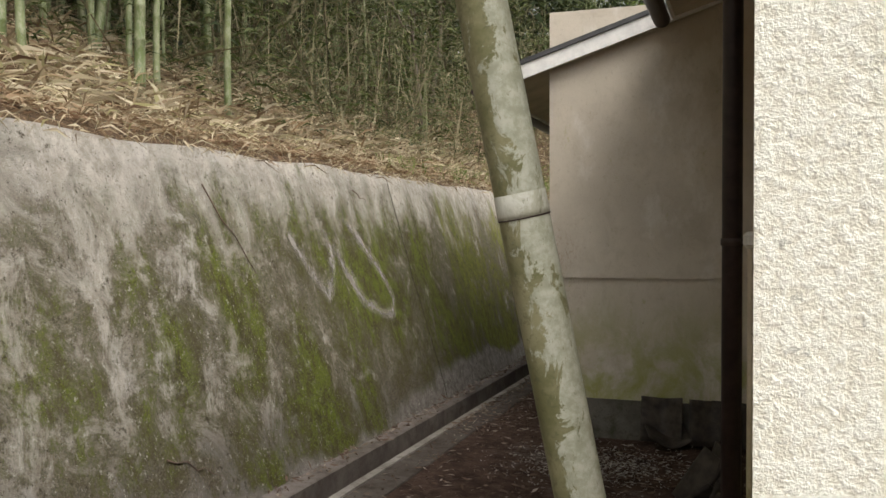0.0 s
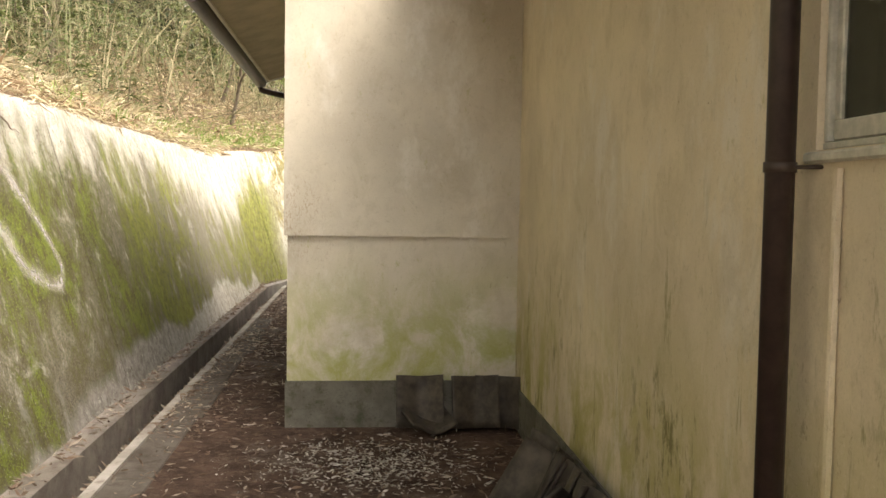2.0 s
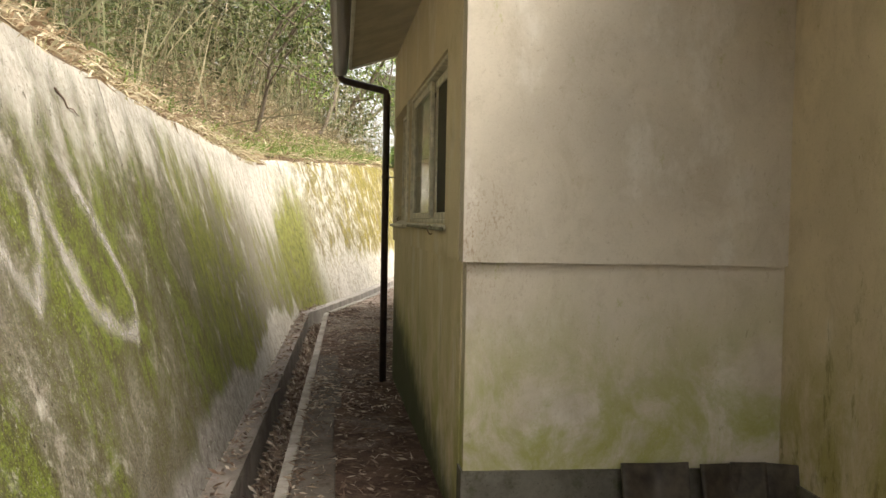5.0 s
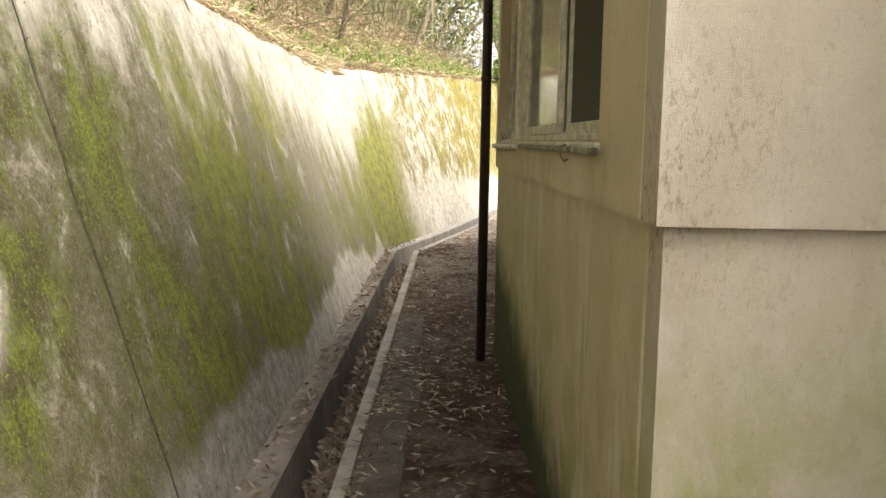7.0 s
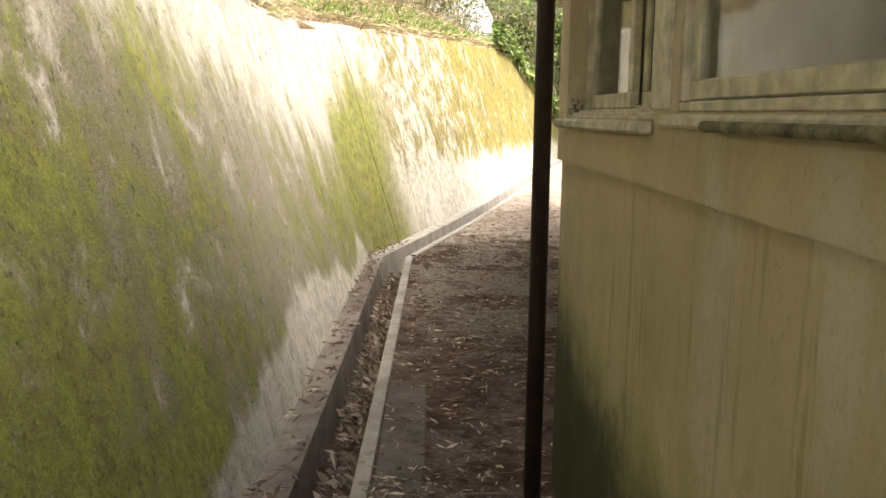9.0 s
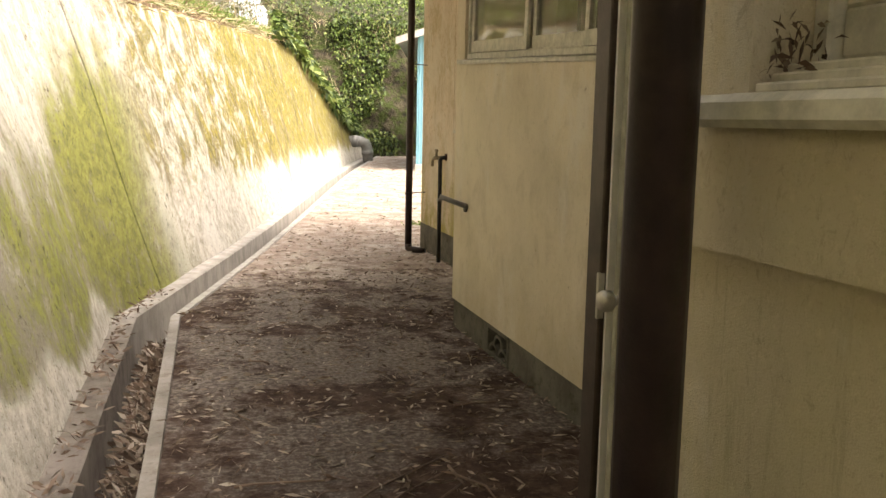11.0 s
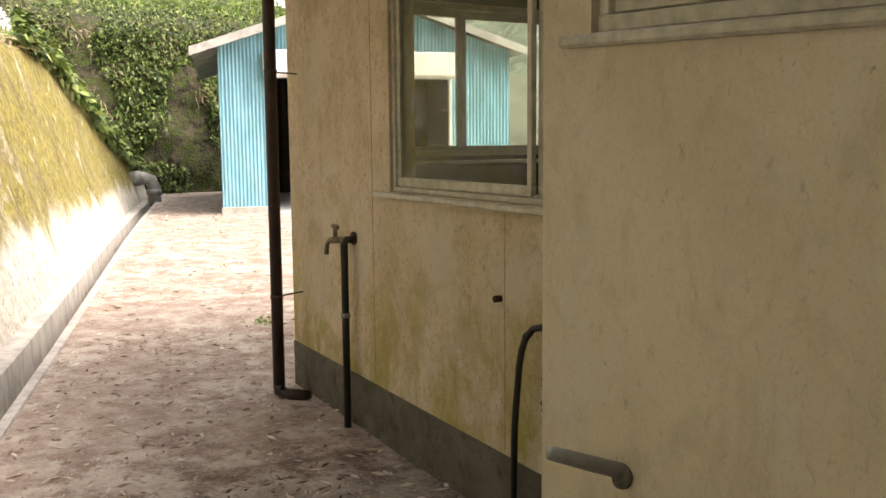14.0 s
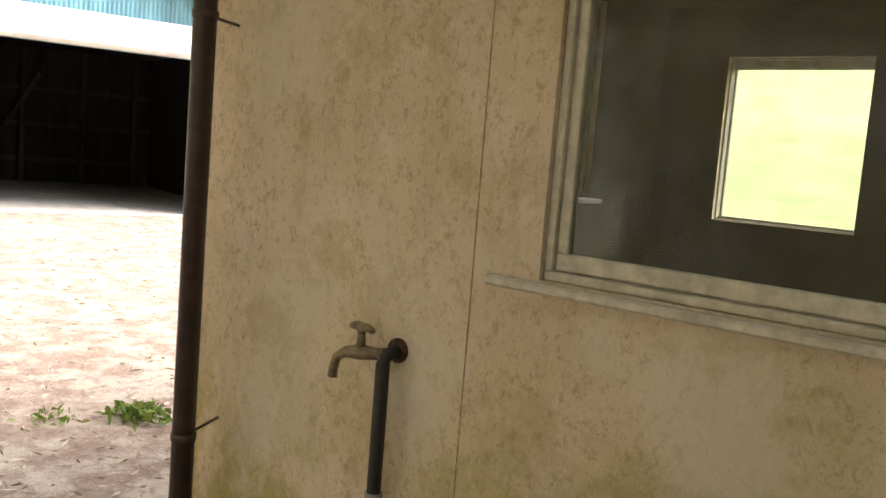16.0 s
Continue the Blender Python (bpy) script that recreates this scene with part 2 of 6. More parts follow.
    patch = k.math("ADD", k.math("MULTIPLY", n2, 0.6), k.math("MULTIPLY", tongue, 0.4))
    patch = k.math("ADD", patch, k.ramp(y, 18.0, 25.0, -0.08, 0.07))
    lich = k.mix(k.ramp(n3, 0.38, 0.62), (0.125, 0.104, 0.03), (0.285, 0.235, 0.038))
    lich = k.mix(k.math("MULTIPLY", k.ramp(k.noise(3.4, 6, 0.65, (1, 1, 0.16), 0.4), 0.50, 0.62), 0.8), lich, (0.13, 0.095, 0.038))
    amount = k.math("MULTIPLY", k.math("MULTIPLY", far, k.ramp(lz, 0.55, 0.85)), k.ramp(patch, 0.40, 0.54))
    c = k.mix(k.math("MULTIPLY", amount, 0.9), c, lich)
    fleck = k.ramp(k.noise(30, 6, 0.8, (1, 0.65, 0.55)), 0.58, 0.66)
    bare = k.math("SUBTRACT", 1.0, k.math("MULTIPLY", k.math("MULTIPLY", band, k.ramp(y, 4.5, 7.0)), 0.8))
    c = k.mix(k.math("MULTIPLY", k.math("MULTIPLY", fleck, bare), 0.6), c, (0.66, 0.62, 0.55))
    pits = k.ramp(k.noise(21, 7, 0.8, (1, 0.65, 0.5)), 0.575, 0.66)
    c = k.mix(k.math("MULTIPLY", pits, 0.9), c, (0.075, 0.062, 0.038))
    drip = k.ramp(k.noise(6.5, 7, 0.75, (1, 1, 0.13), 0.5), 0.50, 0.62)
    c = k.mix(k.math("MULTIPLY", k.math("MULTIPLY", drip, k.ramp(n3, 0.38, 0.58)), k.math("MULTIPLY", k.ramp(y, 6.0, 11.0, 0.2, 0.6), k.ramp(k.math("ADD", z, tongue), 1.2, 1.8))), c, (0.15, 0.135, 0.08))
    speck = k.ramp(k.noise(46, 6, 0.8, (1, 0.8, 0.7)), 0.585, 0.64)
    c = k.mix(k.math("MULTIPLY", speck, 0.8), c, (0.05, 0.042, 0.024))
    chip = k.ramp(k.noise(58, 5, 0.8, (1, 0.8, 0.7), 0.3), 0.61, 0.66)
    c = k.mix(k.math("MULTIPLY", k.math("MULTIPLY", chip, bare), 0.65), c, (0.60, 0.57, 0.48))
    k.color(c)
    h = k.math("ADD", k.math("MULTIPLY", n2, 0.6), k.math("ADD", n3, k.math("MULTIPLY", grit, 0.5)))
    return k.bump(h, 0.9, 0.025).m


WALLMOSS = mossy_concrete()


def plain_concrete(name, a, b, dirt, bump=0.5, dry=None):
    k = Mat(name, 0.92, spec=0.15)
    c = k.mix(k.ramp(k.noise(3, 7, 0.7), 0.35, 0.65), a, b)
    c = k.mix(k.math("MULTIPLY", k.ramp(k.noise(11, 6, 0.7), 0.5, 0.68), 0.7), c, dirt)
    c = k.mix(k.math("MULTIPLY", k.ramp(k.noise(90, 3), 0.6, 0.7), 0.5), c, tuple(v * 0.5 for v in dirt))
    # dry: paler tone past the bend, standing for the daylight there.
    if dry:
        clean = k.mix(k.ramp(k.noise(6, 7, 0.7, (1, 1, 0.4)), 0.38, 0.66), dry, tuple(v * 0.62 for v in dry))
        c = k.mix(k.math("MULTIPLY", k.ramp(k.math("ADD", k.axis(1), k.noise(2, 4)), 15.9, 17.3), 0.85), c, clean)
    k.color(c)
    return k.bump(k.math("ADD", k.noise(30, 6), k.noise(220, 3)), bump, 0.006).m


# Alley tones hold the shade, dry tones the open yard's light.
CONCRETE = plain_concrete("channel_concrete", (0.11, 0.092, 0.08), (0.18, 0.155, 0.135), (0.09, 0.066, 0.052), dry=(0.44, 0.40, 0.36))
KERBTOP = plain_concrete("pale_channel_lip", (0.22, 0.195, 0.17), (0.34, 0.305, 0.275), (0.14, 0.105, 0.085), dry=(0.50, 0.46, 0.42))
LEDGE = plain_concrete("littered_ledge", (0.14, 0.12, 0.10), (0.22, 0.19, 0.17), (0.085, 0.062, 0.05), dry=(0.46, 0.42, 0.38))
FOOTING = plain_concrete("footing_concrete", (0.10, 0.092, 0.075), (0.165, 0.15, 0.125), (0.055, 0.058, 0.03))
FLOORSLAB = plain_concrete("worn_slab", (0.42, 0.40, 0.38), (0.55, 0.53, 0.50), (0.25, 0.22, 0.19))


def dirt():
    """Trodden earth over old concrete, with dust-pale worn patches; darker in the alley, paler out in the yard."""
    k = Mat("trodden_earth", 0.95, spec=0.1)
    y = k.axis(1)
    big, mid, fine = k.noise(0.9, 6, 0.65), k.noise(4.5, 8, 0.72), k.noise(38, 5, 0.7)
    crumb = k.noise(13, 8, 0.78)
    # Damp brown alley earth, lowered further to carry the court's shade.
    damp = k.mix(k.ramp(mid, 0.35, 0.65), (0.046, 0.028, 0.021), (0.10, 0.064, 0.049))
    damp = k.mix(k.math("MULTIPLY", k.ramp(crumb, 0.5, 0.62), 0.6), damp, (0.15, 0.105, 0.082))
    worn = k.mix(k.ramp(k.math("ADD", fine, k.ramp(y, 11.0, 16.5, -0.06, 0.07)), 0.4, 0.72), (0.11, 0.088, 0.074), (0.33, 0.285, 0.25))
    field = k.math("ADD", k.math("ADD", k.math("MULTIPLY", mid, 0.38), k.math("MULTIPLY", big, 0.50)), k.math("MULTIPLY", crumb, 0.12))
    where = k.ramp(k.math("ADD", field, k.ramp(y, 9.5, 16.5, -0.035, 0.028)), 0.48, 0.56)
    c = k.mix(k.math("MULTIPLY", where, 0.82), damp, worn)
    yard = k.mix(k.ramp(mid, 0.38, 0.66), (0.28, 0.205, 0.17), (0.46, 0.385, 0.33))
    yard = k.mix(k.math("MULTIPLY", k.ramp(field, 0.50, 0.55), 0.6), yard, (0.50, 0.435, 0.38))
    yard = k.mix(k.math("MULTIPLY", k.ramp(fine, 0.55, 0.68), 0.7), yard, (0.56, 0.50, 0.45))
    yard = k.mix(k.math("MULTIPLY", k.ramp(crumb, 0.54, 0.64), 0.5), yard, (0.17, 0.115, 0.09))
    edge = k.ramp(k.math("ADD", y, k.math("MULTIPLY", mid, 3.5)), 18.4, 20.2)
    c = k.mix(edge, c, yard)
    grass = k.mix(k.ramp(fine, 0.35, 0.65), (0.16, 0.20, 0.05), (0.28, 0.30, 0.10))
    c = k.mix(k.ramp(k.math("ADD", k.axis(0), k.math("MULTIPLY", big, 4)), 15, 18), c, grass)
    c = k.mix(k.math("MULTIPLY", k.ramp(k.noise(75, 4, 0.7), 0.62, 0.7), k.math("SUBTRACT", 0.6, k.math("MULTIPLY", edge, 0.45))), c, (0.04, 0.028, 0.02))
    k.color(c)
    return k.bump(k.math("ADD", k.math("MULTIPLY", mid, 2.0), fine), 0.8, 0.02).m


EARTH = dirt()


def leafy(name, cols, rough=0.6, trans=0.25):
    k = Mat(name, rough, spec=0.25)
    geo = k.n.new("ShaderNodeNewGeometry")
    r = k.n.new("ShaderNodeValToRGB")
    k.l.new(geo.outputs["Random Per Island"], r.inputs[0])
    while len(r.color_ramp.elements) < len(cols):
        r.color_ramp.elements.new(0.5)
    for i, (e, c) in enumerate(zip(r.color_ramp.elements, cols)):
        e.position, e.color = i / (len(cols) - 1), (*c, 1)
    k.color(r.outputs[0])
    if trans:
        t = k.put("ShaderNodeBsdfTranslucent", Color=r.outputs[0])
        mixer = k.n.new("ShaderNodeMixShader")
        mixer.inputs[0].default_value = trans
        k.l.new(k.b.outputs[0], mixer.inputs[1])
        k.l.new(t.outputs[0], mixer.inputs[2])
        k.l.new(mixer.outputs[0], k.n["Material Output"].inputs[0])
    return k.m


DRYLEAF = leafy("dry_bamboo_leaf", [(0.13, 0.075, 0.045), (0.38, 0.30, 0.18), (0.58, 0.50, 0.34), (0.26, 0.17, 0.09), (0.66, 0.58, 0.42), (0.36, 0.33, 0.15)], 0.7)
LITTER = leafy("trodden_leaf_litter", [(0.085, 0.055, 0.038), (0.20, 0.15, 0.11), (0.12, 0.075, 0.052), (0.40, 0.34, 0.28), (0.11, 0.07, 0.048), (0.16, 0.11, 0.08)], 0.75, 0)
GREENLEAF = leafy("bamboo_leaf", [(0.035, 0.055, 0.016), (0.085, 0.115, 0.03), (0.15, 0.17, 0.055), (0.055, 0.08, 0.022), (0.26, 0.24, 0.13)], 0.5)
# Near-black green: the grove's depth shade is held in this colour.
DEEPLEAF = leafy("shade_darkened_leaf", [(0.014, 0.022, 0.008), (0.03, 0.045, 0.015), (0.065, 0.08, 0.03)], 0.6, 0.12)
OLDLEAF = leafy("old_brown_leaf", [(0.06, 0.035, 0.02), (0.12, 0.075, 0.045), (0.20, 0.15, 0.10)], 0.8, 0)
GRASSLEAF = leafy("fresh_grass", [(0.085, 0.15, 0.025), (0.16, 0.24, 0.05), (0.26, 0.30, 0.09)], 0.55)
IVYLEAF = leafy("ivy_leaf", [(0.022, 0.036, 0.014), (0.055, 0.09, 0.022), (0.12, 0.17, 0.04), (0.24, 0.28, 0.09)], 0.45, 0.1)


def simple(name, col, rough=0.6, metal=0.0, var=0.25, scale=14, spec=0.35, stretch=None, bump=0.15, dist=0.003):
    k = Mat(name, rough, metal, spec)
    f = k.noise(scale, 6, 0.65, stretch)
    k.color(k.mix(k.ramp(f, 0.3, 0.7), tuple(v * (1 - var) for v in col), tuple(min(1, v * (1 + var)) for v in col)))
    return k.bump(k.math("ADD", f, k.noise(scale * 9, 3)), bump, dist).m


BROWNPIPE = simple("brown_downpipe_plastic", (0.035, 0.022, 0.018), 0.42, var=0.35)
DARKMETAL = simple("dark_bronze_aluminium", (0.055, 0.038, 0.03), 0.5, 0.2)
ALU = simple("weathered_aluminium_sash", (0.46, 0.435, 0.365), 0.55, 0.1, 0.2, 20)
OLDRAIL = simple("moss_stained_rail", (0.20, 0.185, 0.12), 0.85, 0.0, 0.6, 22)
SASHPAINT = simple("dusty_cream_sash", (0.54, 0.50, 0.40), 0.7, 0.0, 0.28, 16)
DOORPAINT = simple("faded_grey_door", (0.36, 0.345, 0.265), 0.6, 0.05, 0.22, 9)
DOORPANEL = simple("grey_green_door_panel", (0.36, 0.36, 0.285), 0.42, 0.05, 0.14, 3, stretch=(1, 1, 0.5))
BRASS = simple("weathered_brass", (0.20, 0.16, 0.10), 0.5, 0.7, 0.35, 30)
STEEL = simple("dull_steel_knob", (0.45, 0.42, 0.36), 0.38, 0.8, 0.2, 30)
RUST = simple("rust", (0.07, 0.035, 0.02), 0.9, 0.1, 0.5, 60)
VENTGREY = simple("dark_grey_vinyl_pipe", (0.12, 0.11, 0.105), 0.5, 0, 0.25, 12)
JOINT = simple("dirty_joint", (0.30, 0.22, 0.13), 0.9, 0, 0.4, 30)
JOINTFILL = simple("rotten_joint_board", (0.035, 0.034, 0.018), 0.95, 0, 0.5, 25)
PVCGREY = simple("grey_vinyl_pipe", (0.23, 0.22, 0.21), 0.5, 0, 0.2, 12)
BINLINER = simple("crumpled_black_plastic", (0.016, 0.022, 0.02), 0.38, 0, 0.5, 18, bump=0.7, dist=0.01)
RUBBER = simple("black_rubber", (0.02, 0.019, 0.018), 0.55, 0, 0.3, 25)
KAWARA = simple("grey_clay_roof_tile", (0.052, 0.041, 0.031), 0.62, 0.05, 0.45, 12, bump=0.3)
WHITEPAINT = simple("white_painted_board", (0.72, 0.70, 0.66), 0.6, 0, 0.12, 9)
SOFFIT = simple("soffit_board", (0.46, 0.41, 0.33), 0.8, 0, 0.15, 4)
OLDWOOD = simple("grey_old_timber", (0.16, 0.11, 0.08), 0.8, 0, 0.4, 8, stretch=(1, 1, 0.1), bump=0.4)
ROOFDARK = simple("slate_roof_sheet", (0.07, 0.07, 0.07), 0.7, 0.1, 0.3, 6)
ROOFPALE = simple("weathered_cement_sheet", (0.40, 0.38, 0.36), 0.85, 0, 0.3, 3)
SHEDBLUE = simple("faded_blue_corrugated_steel", (0.20, 0.42, 0.52), 0.5, 0.1, 0.22, 2.2, stretch=(3, 3, 0.5))
SHUTTER = simple("white_shutter_box", (0.74, 0.72, 0.68), 0.5, 0.1, 0.15, 3)
# Plaster colour set near black so it carries the rooms' shade.
INTERIOR = simple("room_shade_plaster", (0.085, 0.082, 0.062), 0.85, 0, 0.2, 3)
# Timber and boards coloured near black for the shade inside the shed.
SHADETIMBER = simple("shade_dark_timber", (0.055, 0.042, 0.033), 0.85, 0, 0.4, 8, stretch=(1, 1, 0.1))
SHADEBOARD = simple("shade_dark_boards", (0.03, 0.026, 0.022), 0.9, 0, 0.4, 6, stretch=(1, 1, 0.1))
STALK = leafy("dead_stalk", [(0.10, 0.085, 0.05), (0.22, 0.18, 0.11), (0.14, 0.15, 0.07), (0.32, 0.27, 0.17)], 0.75, 0)
INFLOOR = simple("dusty_floor_board", (0.20, 0.17, 0.13), 0.7, 0, 0.25, 5)


def bamboo_skin(name, a, b, white):
    k = Mat(name, 0.5, spec=0.35)
    c = k.mix(k.ramp(k.noise(7, 5, 0.6, (1, 1, 0.2)), 0.35, 0.65), a, b)
    c = k.mix(k.math("MULTIPLY", k.ramp(k.noise(30, 7, 0.75, (1, 1, 0.5), 0.5), 0.44, 0.60), 0.6), c, white)
    c = k.mix(k.math("MULTIPLY", k.ramp(k.noise(28, 7, 0.75, (1, 1, 0.5), 1.0), 0.57, 0.63), 0.7), c, tuple(v * 0.6 for v in a))
    c = k.mix(k.math("MULTIPLY", k.ramp(k.noise(90, 4, 0.6, (1, 1, 0.5)), 0.64, 0.72), 0.6), c, (0.08, 0.075, 0.05))
    k.color(c)
    return k.bump(k.noise(40, 5), 0.3, 0.002).m


def lichened_pole():
    """Pale flaking coat over an olive, algae-stained tube, the flakes with crisp edges."""
    k = Mat("lichened_pole", 0.6, spec=0.3)
    c = k.mix(k.ramp(k.noise(9, 6, 0.7), 0.35, 0.65), (0.15, 0.145, 0.065), (0.27, 0.25, 0.14))
    c = k.mix(k.math("MULTIPLY", k.ramp(k.noise(60, 5, 0.75), 0.52, 0.62), 0.5), c, (0.10, 0.10, 0.05))
    flake = k.math("ADD", k.noise(17, 9, 0.72, (1, 1, 0.5), 0.7), k.math("MULTIPLY", k.math("SUBTRACT", k.math("ADD", k.axis(0), k.math("MULTIPLY", k.axis(2), 0.176)), 0.022), 3.2))
    pale = k.mix(k.ramp(k.noise(40, 6, 0.7), 0.35, 0.65), (0.33, 0.33, 0.24), (0.50, 0.50, 0.405))
    c = k.mix(k.math("MULTIPLY", k.ramp(flake, 0.50, 0.54), 0.92), c, pale)
    c = k.mix(k.math("MULTIPLY", k.ramp(k.noise(75, 6, 0.75, (1, 1, 0.5)), 0.60, 0.66), 0.6), c, (0.17, 0.16, 0.09))
    k.color(c)
    return k.bump(k.math("ADD", k.ramp(flake, 0.50, 0.54), k.noise(60, 5)), 0.3, 0.002).m


CULM = bamboo_skin("bamboo_culm", (0.13, 0.17, 0.06), (0.24, 0.26, 0.12), (0.34, 0.34, 0.24))
POLESKIN = lichened_pole()
POLEBAND = bamboo_skin("chalky_pole_band", (0.28, 0.27, 0.19), (0.42, 0.41, 0.33), (0.56, 0.55, 0.48))
BARK = simple("grey_bark", (0.15, 0.12, 0.09), 0.9, 0, 0.4, 25, stretch=(1, 1, 0.3), bump=0.5)


def glass():
    m = bpy.data.materials.new("dusty_window_glass")
    m.use_nodes = True
    n, l = m.node_tree.nodes, m.node_tree.links
    n.remove(n["Principled BSDF"])
    gl, tr, df = n.new("ShaderNodeBsdfGlossy"), n.new("ShaderNodeBsdfTransparent"), n.new("ShaderNodeBsdfDiffuse")
    gl.inputs["Roughness"].default_value = 0.03
    tr.inputs[0].default_value = (0.93, 0.95, 0.91, 1)
    df.inputs[0].default_value = (0.42, 0.40, 0.32, 1)
    graze, power, gloss = n.new("ShaderNodeLayerWeight"), n.new("ShaderNodeMath"), n.new("ShaderNodeMath")
    power.operation, gloss.operation = "POWER", "MULTIPLY_ADD"
    power.inputs[1].default_value, gloss.inputs[1].default_value, gloss.inputs[2].default_value = 4.0, 0.5, 0.018
    l.new(graze.outputs["Facing"], power.inputs[0])
    l.new(power.outputs[0], gloss.inputs[0])
    dust, ramp = n.new("ShaderNodeTexNoise"), n.new("ShaderNodeMapRange")
    dust.inputs["Scale"].default_value = 5
    l.new(n.new("ShaderNodeNewGeometry").outputs["Position"], dust.inputs["Vector"])
    l.new(dust.outputs["Fac"], ramp.inputs[0])
    for i, v in ((1, 0.35), (2, 0.75), (3, 0.01), (4, 0.07)):
        ramp.inputs[i].default_value = v
    a, b = n.new("ShaderNodeMixShader"), n.new("ShaderNodeMixShader")
    l.new(ramp.outputs[0], a.inputs[0]), l.new(tr.outputs[0], a.inputs[1]), l.new(df.outputs[0], a.inputs[2])
    l.new(gloss.outputs[0], b.inputs[0]), l.new(a.outputs[0], b.inputs[1]), l.new(gl.outputs[0], b.inputs[2])
    l.new(b.outputs[0], n["Material Output"].inputs[0])
    return m


GLASS = glass()


def insect_screen():
    m = bpy.data.materials.new("dusty_insect_screen")
    m.use_nodes = True
    n, l = m.node_tree.nodes, m.node_tree.links
    n["Principled BSDF"].inputs["Base Color"].default_value = (0.055, 0.052, 0.033, 1)
    n["Principled BSDF"].inputs["Roughness"].default_value = 0.85
    tr, mixer = n.new("ShaderNodeBsdfTransparent"), n.new("ShaderNodeMixShader")
    mixer.inputs[0].default_value = 0.78
    l.new(tr.outputs[0], mixer.inputs[1])
    l.new(n["Principled BSDF"].outputs[0], mixer.inputs[2])
    l.new(mixer.outputs[0], n["Material Output"].inputs[0])
    return m


SCREEN = insect_screen()


def rocky():
    k = Mat("mossy_rock", 0.9, spec=0.15)
    v = k.noise(2.2, 8, 0.7)
    c = k.mix(k.ramp(v, 0.35, 0.65), (0.014, 0.012, 0.009), (0.085, 0.068, 0.045))
    c = k.mix(k.ramp(k.noise(4, 7, 0.7), 0.44, 0.58), c, (0.042, 0.055, 0.014))
    k.color(c)
    return k.bump(k.math("ADD", v, k.noise(9, 7)), 1.0, 0.08).m


ROCK = rocky()


def hill_soil():
    k = Mat("leaf_covered_soil", 0.95, spec=0.1)
    f = k.noise(14, 7, 0.75)
    c = k.mix(k.ramp(f, 0.35, 0.65), (0.06, 0.04, 0.028), (0.18, 0.12, 0.07))
    c = k.mix(k.ramp(k.noise(45, 4), 0.55, 0.7), c, (0.28, 0.20, 0.12))
    k.color(c)
    return k.bump(f, 0.8, 0.03).m


SOIL = hill_soil()

# ---- mesh helpers ----


def mesh_ob(name, verts, faces, mat, parent=None, smooth=False, m=None):
    me = bpy.data.meshes.new(name)
    me.from_pydata([tuple(v) for v in verts], [], faces)
    me.materials.append(mat)
    if smooth:
        me.polygons.foreach_set("use_smooth", [True] * len(me.polygons))
    me.update()
    ob = new(name, me)
    if parent:
        ob.parent = parent
    if m is not None:
        ob.matrix_basis = m
    return ob


def bm_ob(name, bm, mat, parent=None, smooth=False, m=None):
    bmesh.ops.recalc_face_normals(bm, faces=bm.faces)
    me = bpy.data.meshes.new(name)
    bm.to_mesh(me)
    bm.free()
    me.materials.append(mat)
    if smooth:
        me.polygons.foreach_set("use_smooth", [True] * len(me.polygons))
    ob = new(name, me)
    if parent:
        ob.parent = parent
    if m is not None:
        ob.matrix_basis = m
    return ob


def add_box(bm, x0, x1, y0, y1, z0, z1, bevel=0.0, m=None):
    r = bmesh.ops.create_cube(bm, size=1.0)
    vs = r["verts"]
    for v in vs:
        v.co = Vector((x0 + (v.co.x + 0.5) * (x1 - x0), y0 + (v.co.y + 0.5) * (y1 - y0), z0 + (v.co.z + 0.5) * (z1 - z0)))
    if bevel:
        es = list({e for v in vs for e in v.link_edges})
        out = bmesh.ops.bevel(bm, geom=es, offset=bevel, segments=1, affect="EDGES")
        vs = list({v for f in out["faces"] for v in f.verts} | {v for v in vs if v.is_valid})
    if m is not None:
        bmesh.ops.transform(bm, matrix=m, verts=vs)


def box(name, dims, mat, parent=None, bevel=0.004, m=None):
    bm = bmesh.new()
    add_box(bm, *dims, bevel=bevel)
    return bm_ob(name, bm, mat, parent, m=m)


def tube_into(verts, faces, path, radii, seg=10, cap=True):
    """A tube along a path of points."""
    path = [Vector(p) for p in path]
    base = len(verts)
    side = None
    for i, p in enumerate(path):
        d = (path[min(i + 1, len(path) - 1)] - path[max(i - 1, 0)]).normalized()
        if side is None:
            side = d.orthogonal().normalized()
        side = (side - d * side.dot(d)).normalized()
        up = d.cross(side)
        r = radii[i] if hasattr(radii, "__len__") else radii
        for k in range(seg):
            a = 2 * math.pi * k / seg
            verts.append(p + r * (math.cos(a) * side + math.sin(a) * up))
    for i in range(len(path) - 1):
        for k in range(seg):
            a, b = base + i * seg + k, base + i * seg + (k + 1) % seg
            faces.append((a, b, b + seg, a + seg))
    if cap:
        faces.append(tuple(base + k for k in reversed(range(seg))))
        faces.append(tuple(base + (len(path) - 1) * seg + k for k in range(seg)))


def tube(name, path, radii, mat, parent=None, seg=12, m=None):
    vs, fs = [], []
    tube_into(vs, fs, path, radii, seg)
    ob = mesh_ob(name, vs, fs, mat, parent, True, m)
    return ob


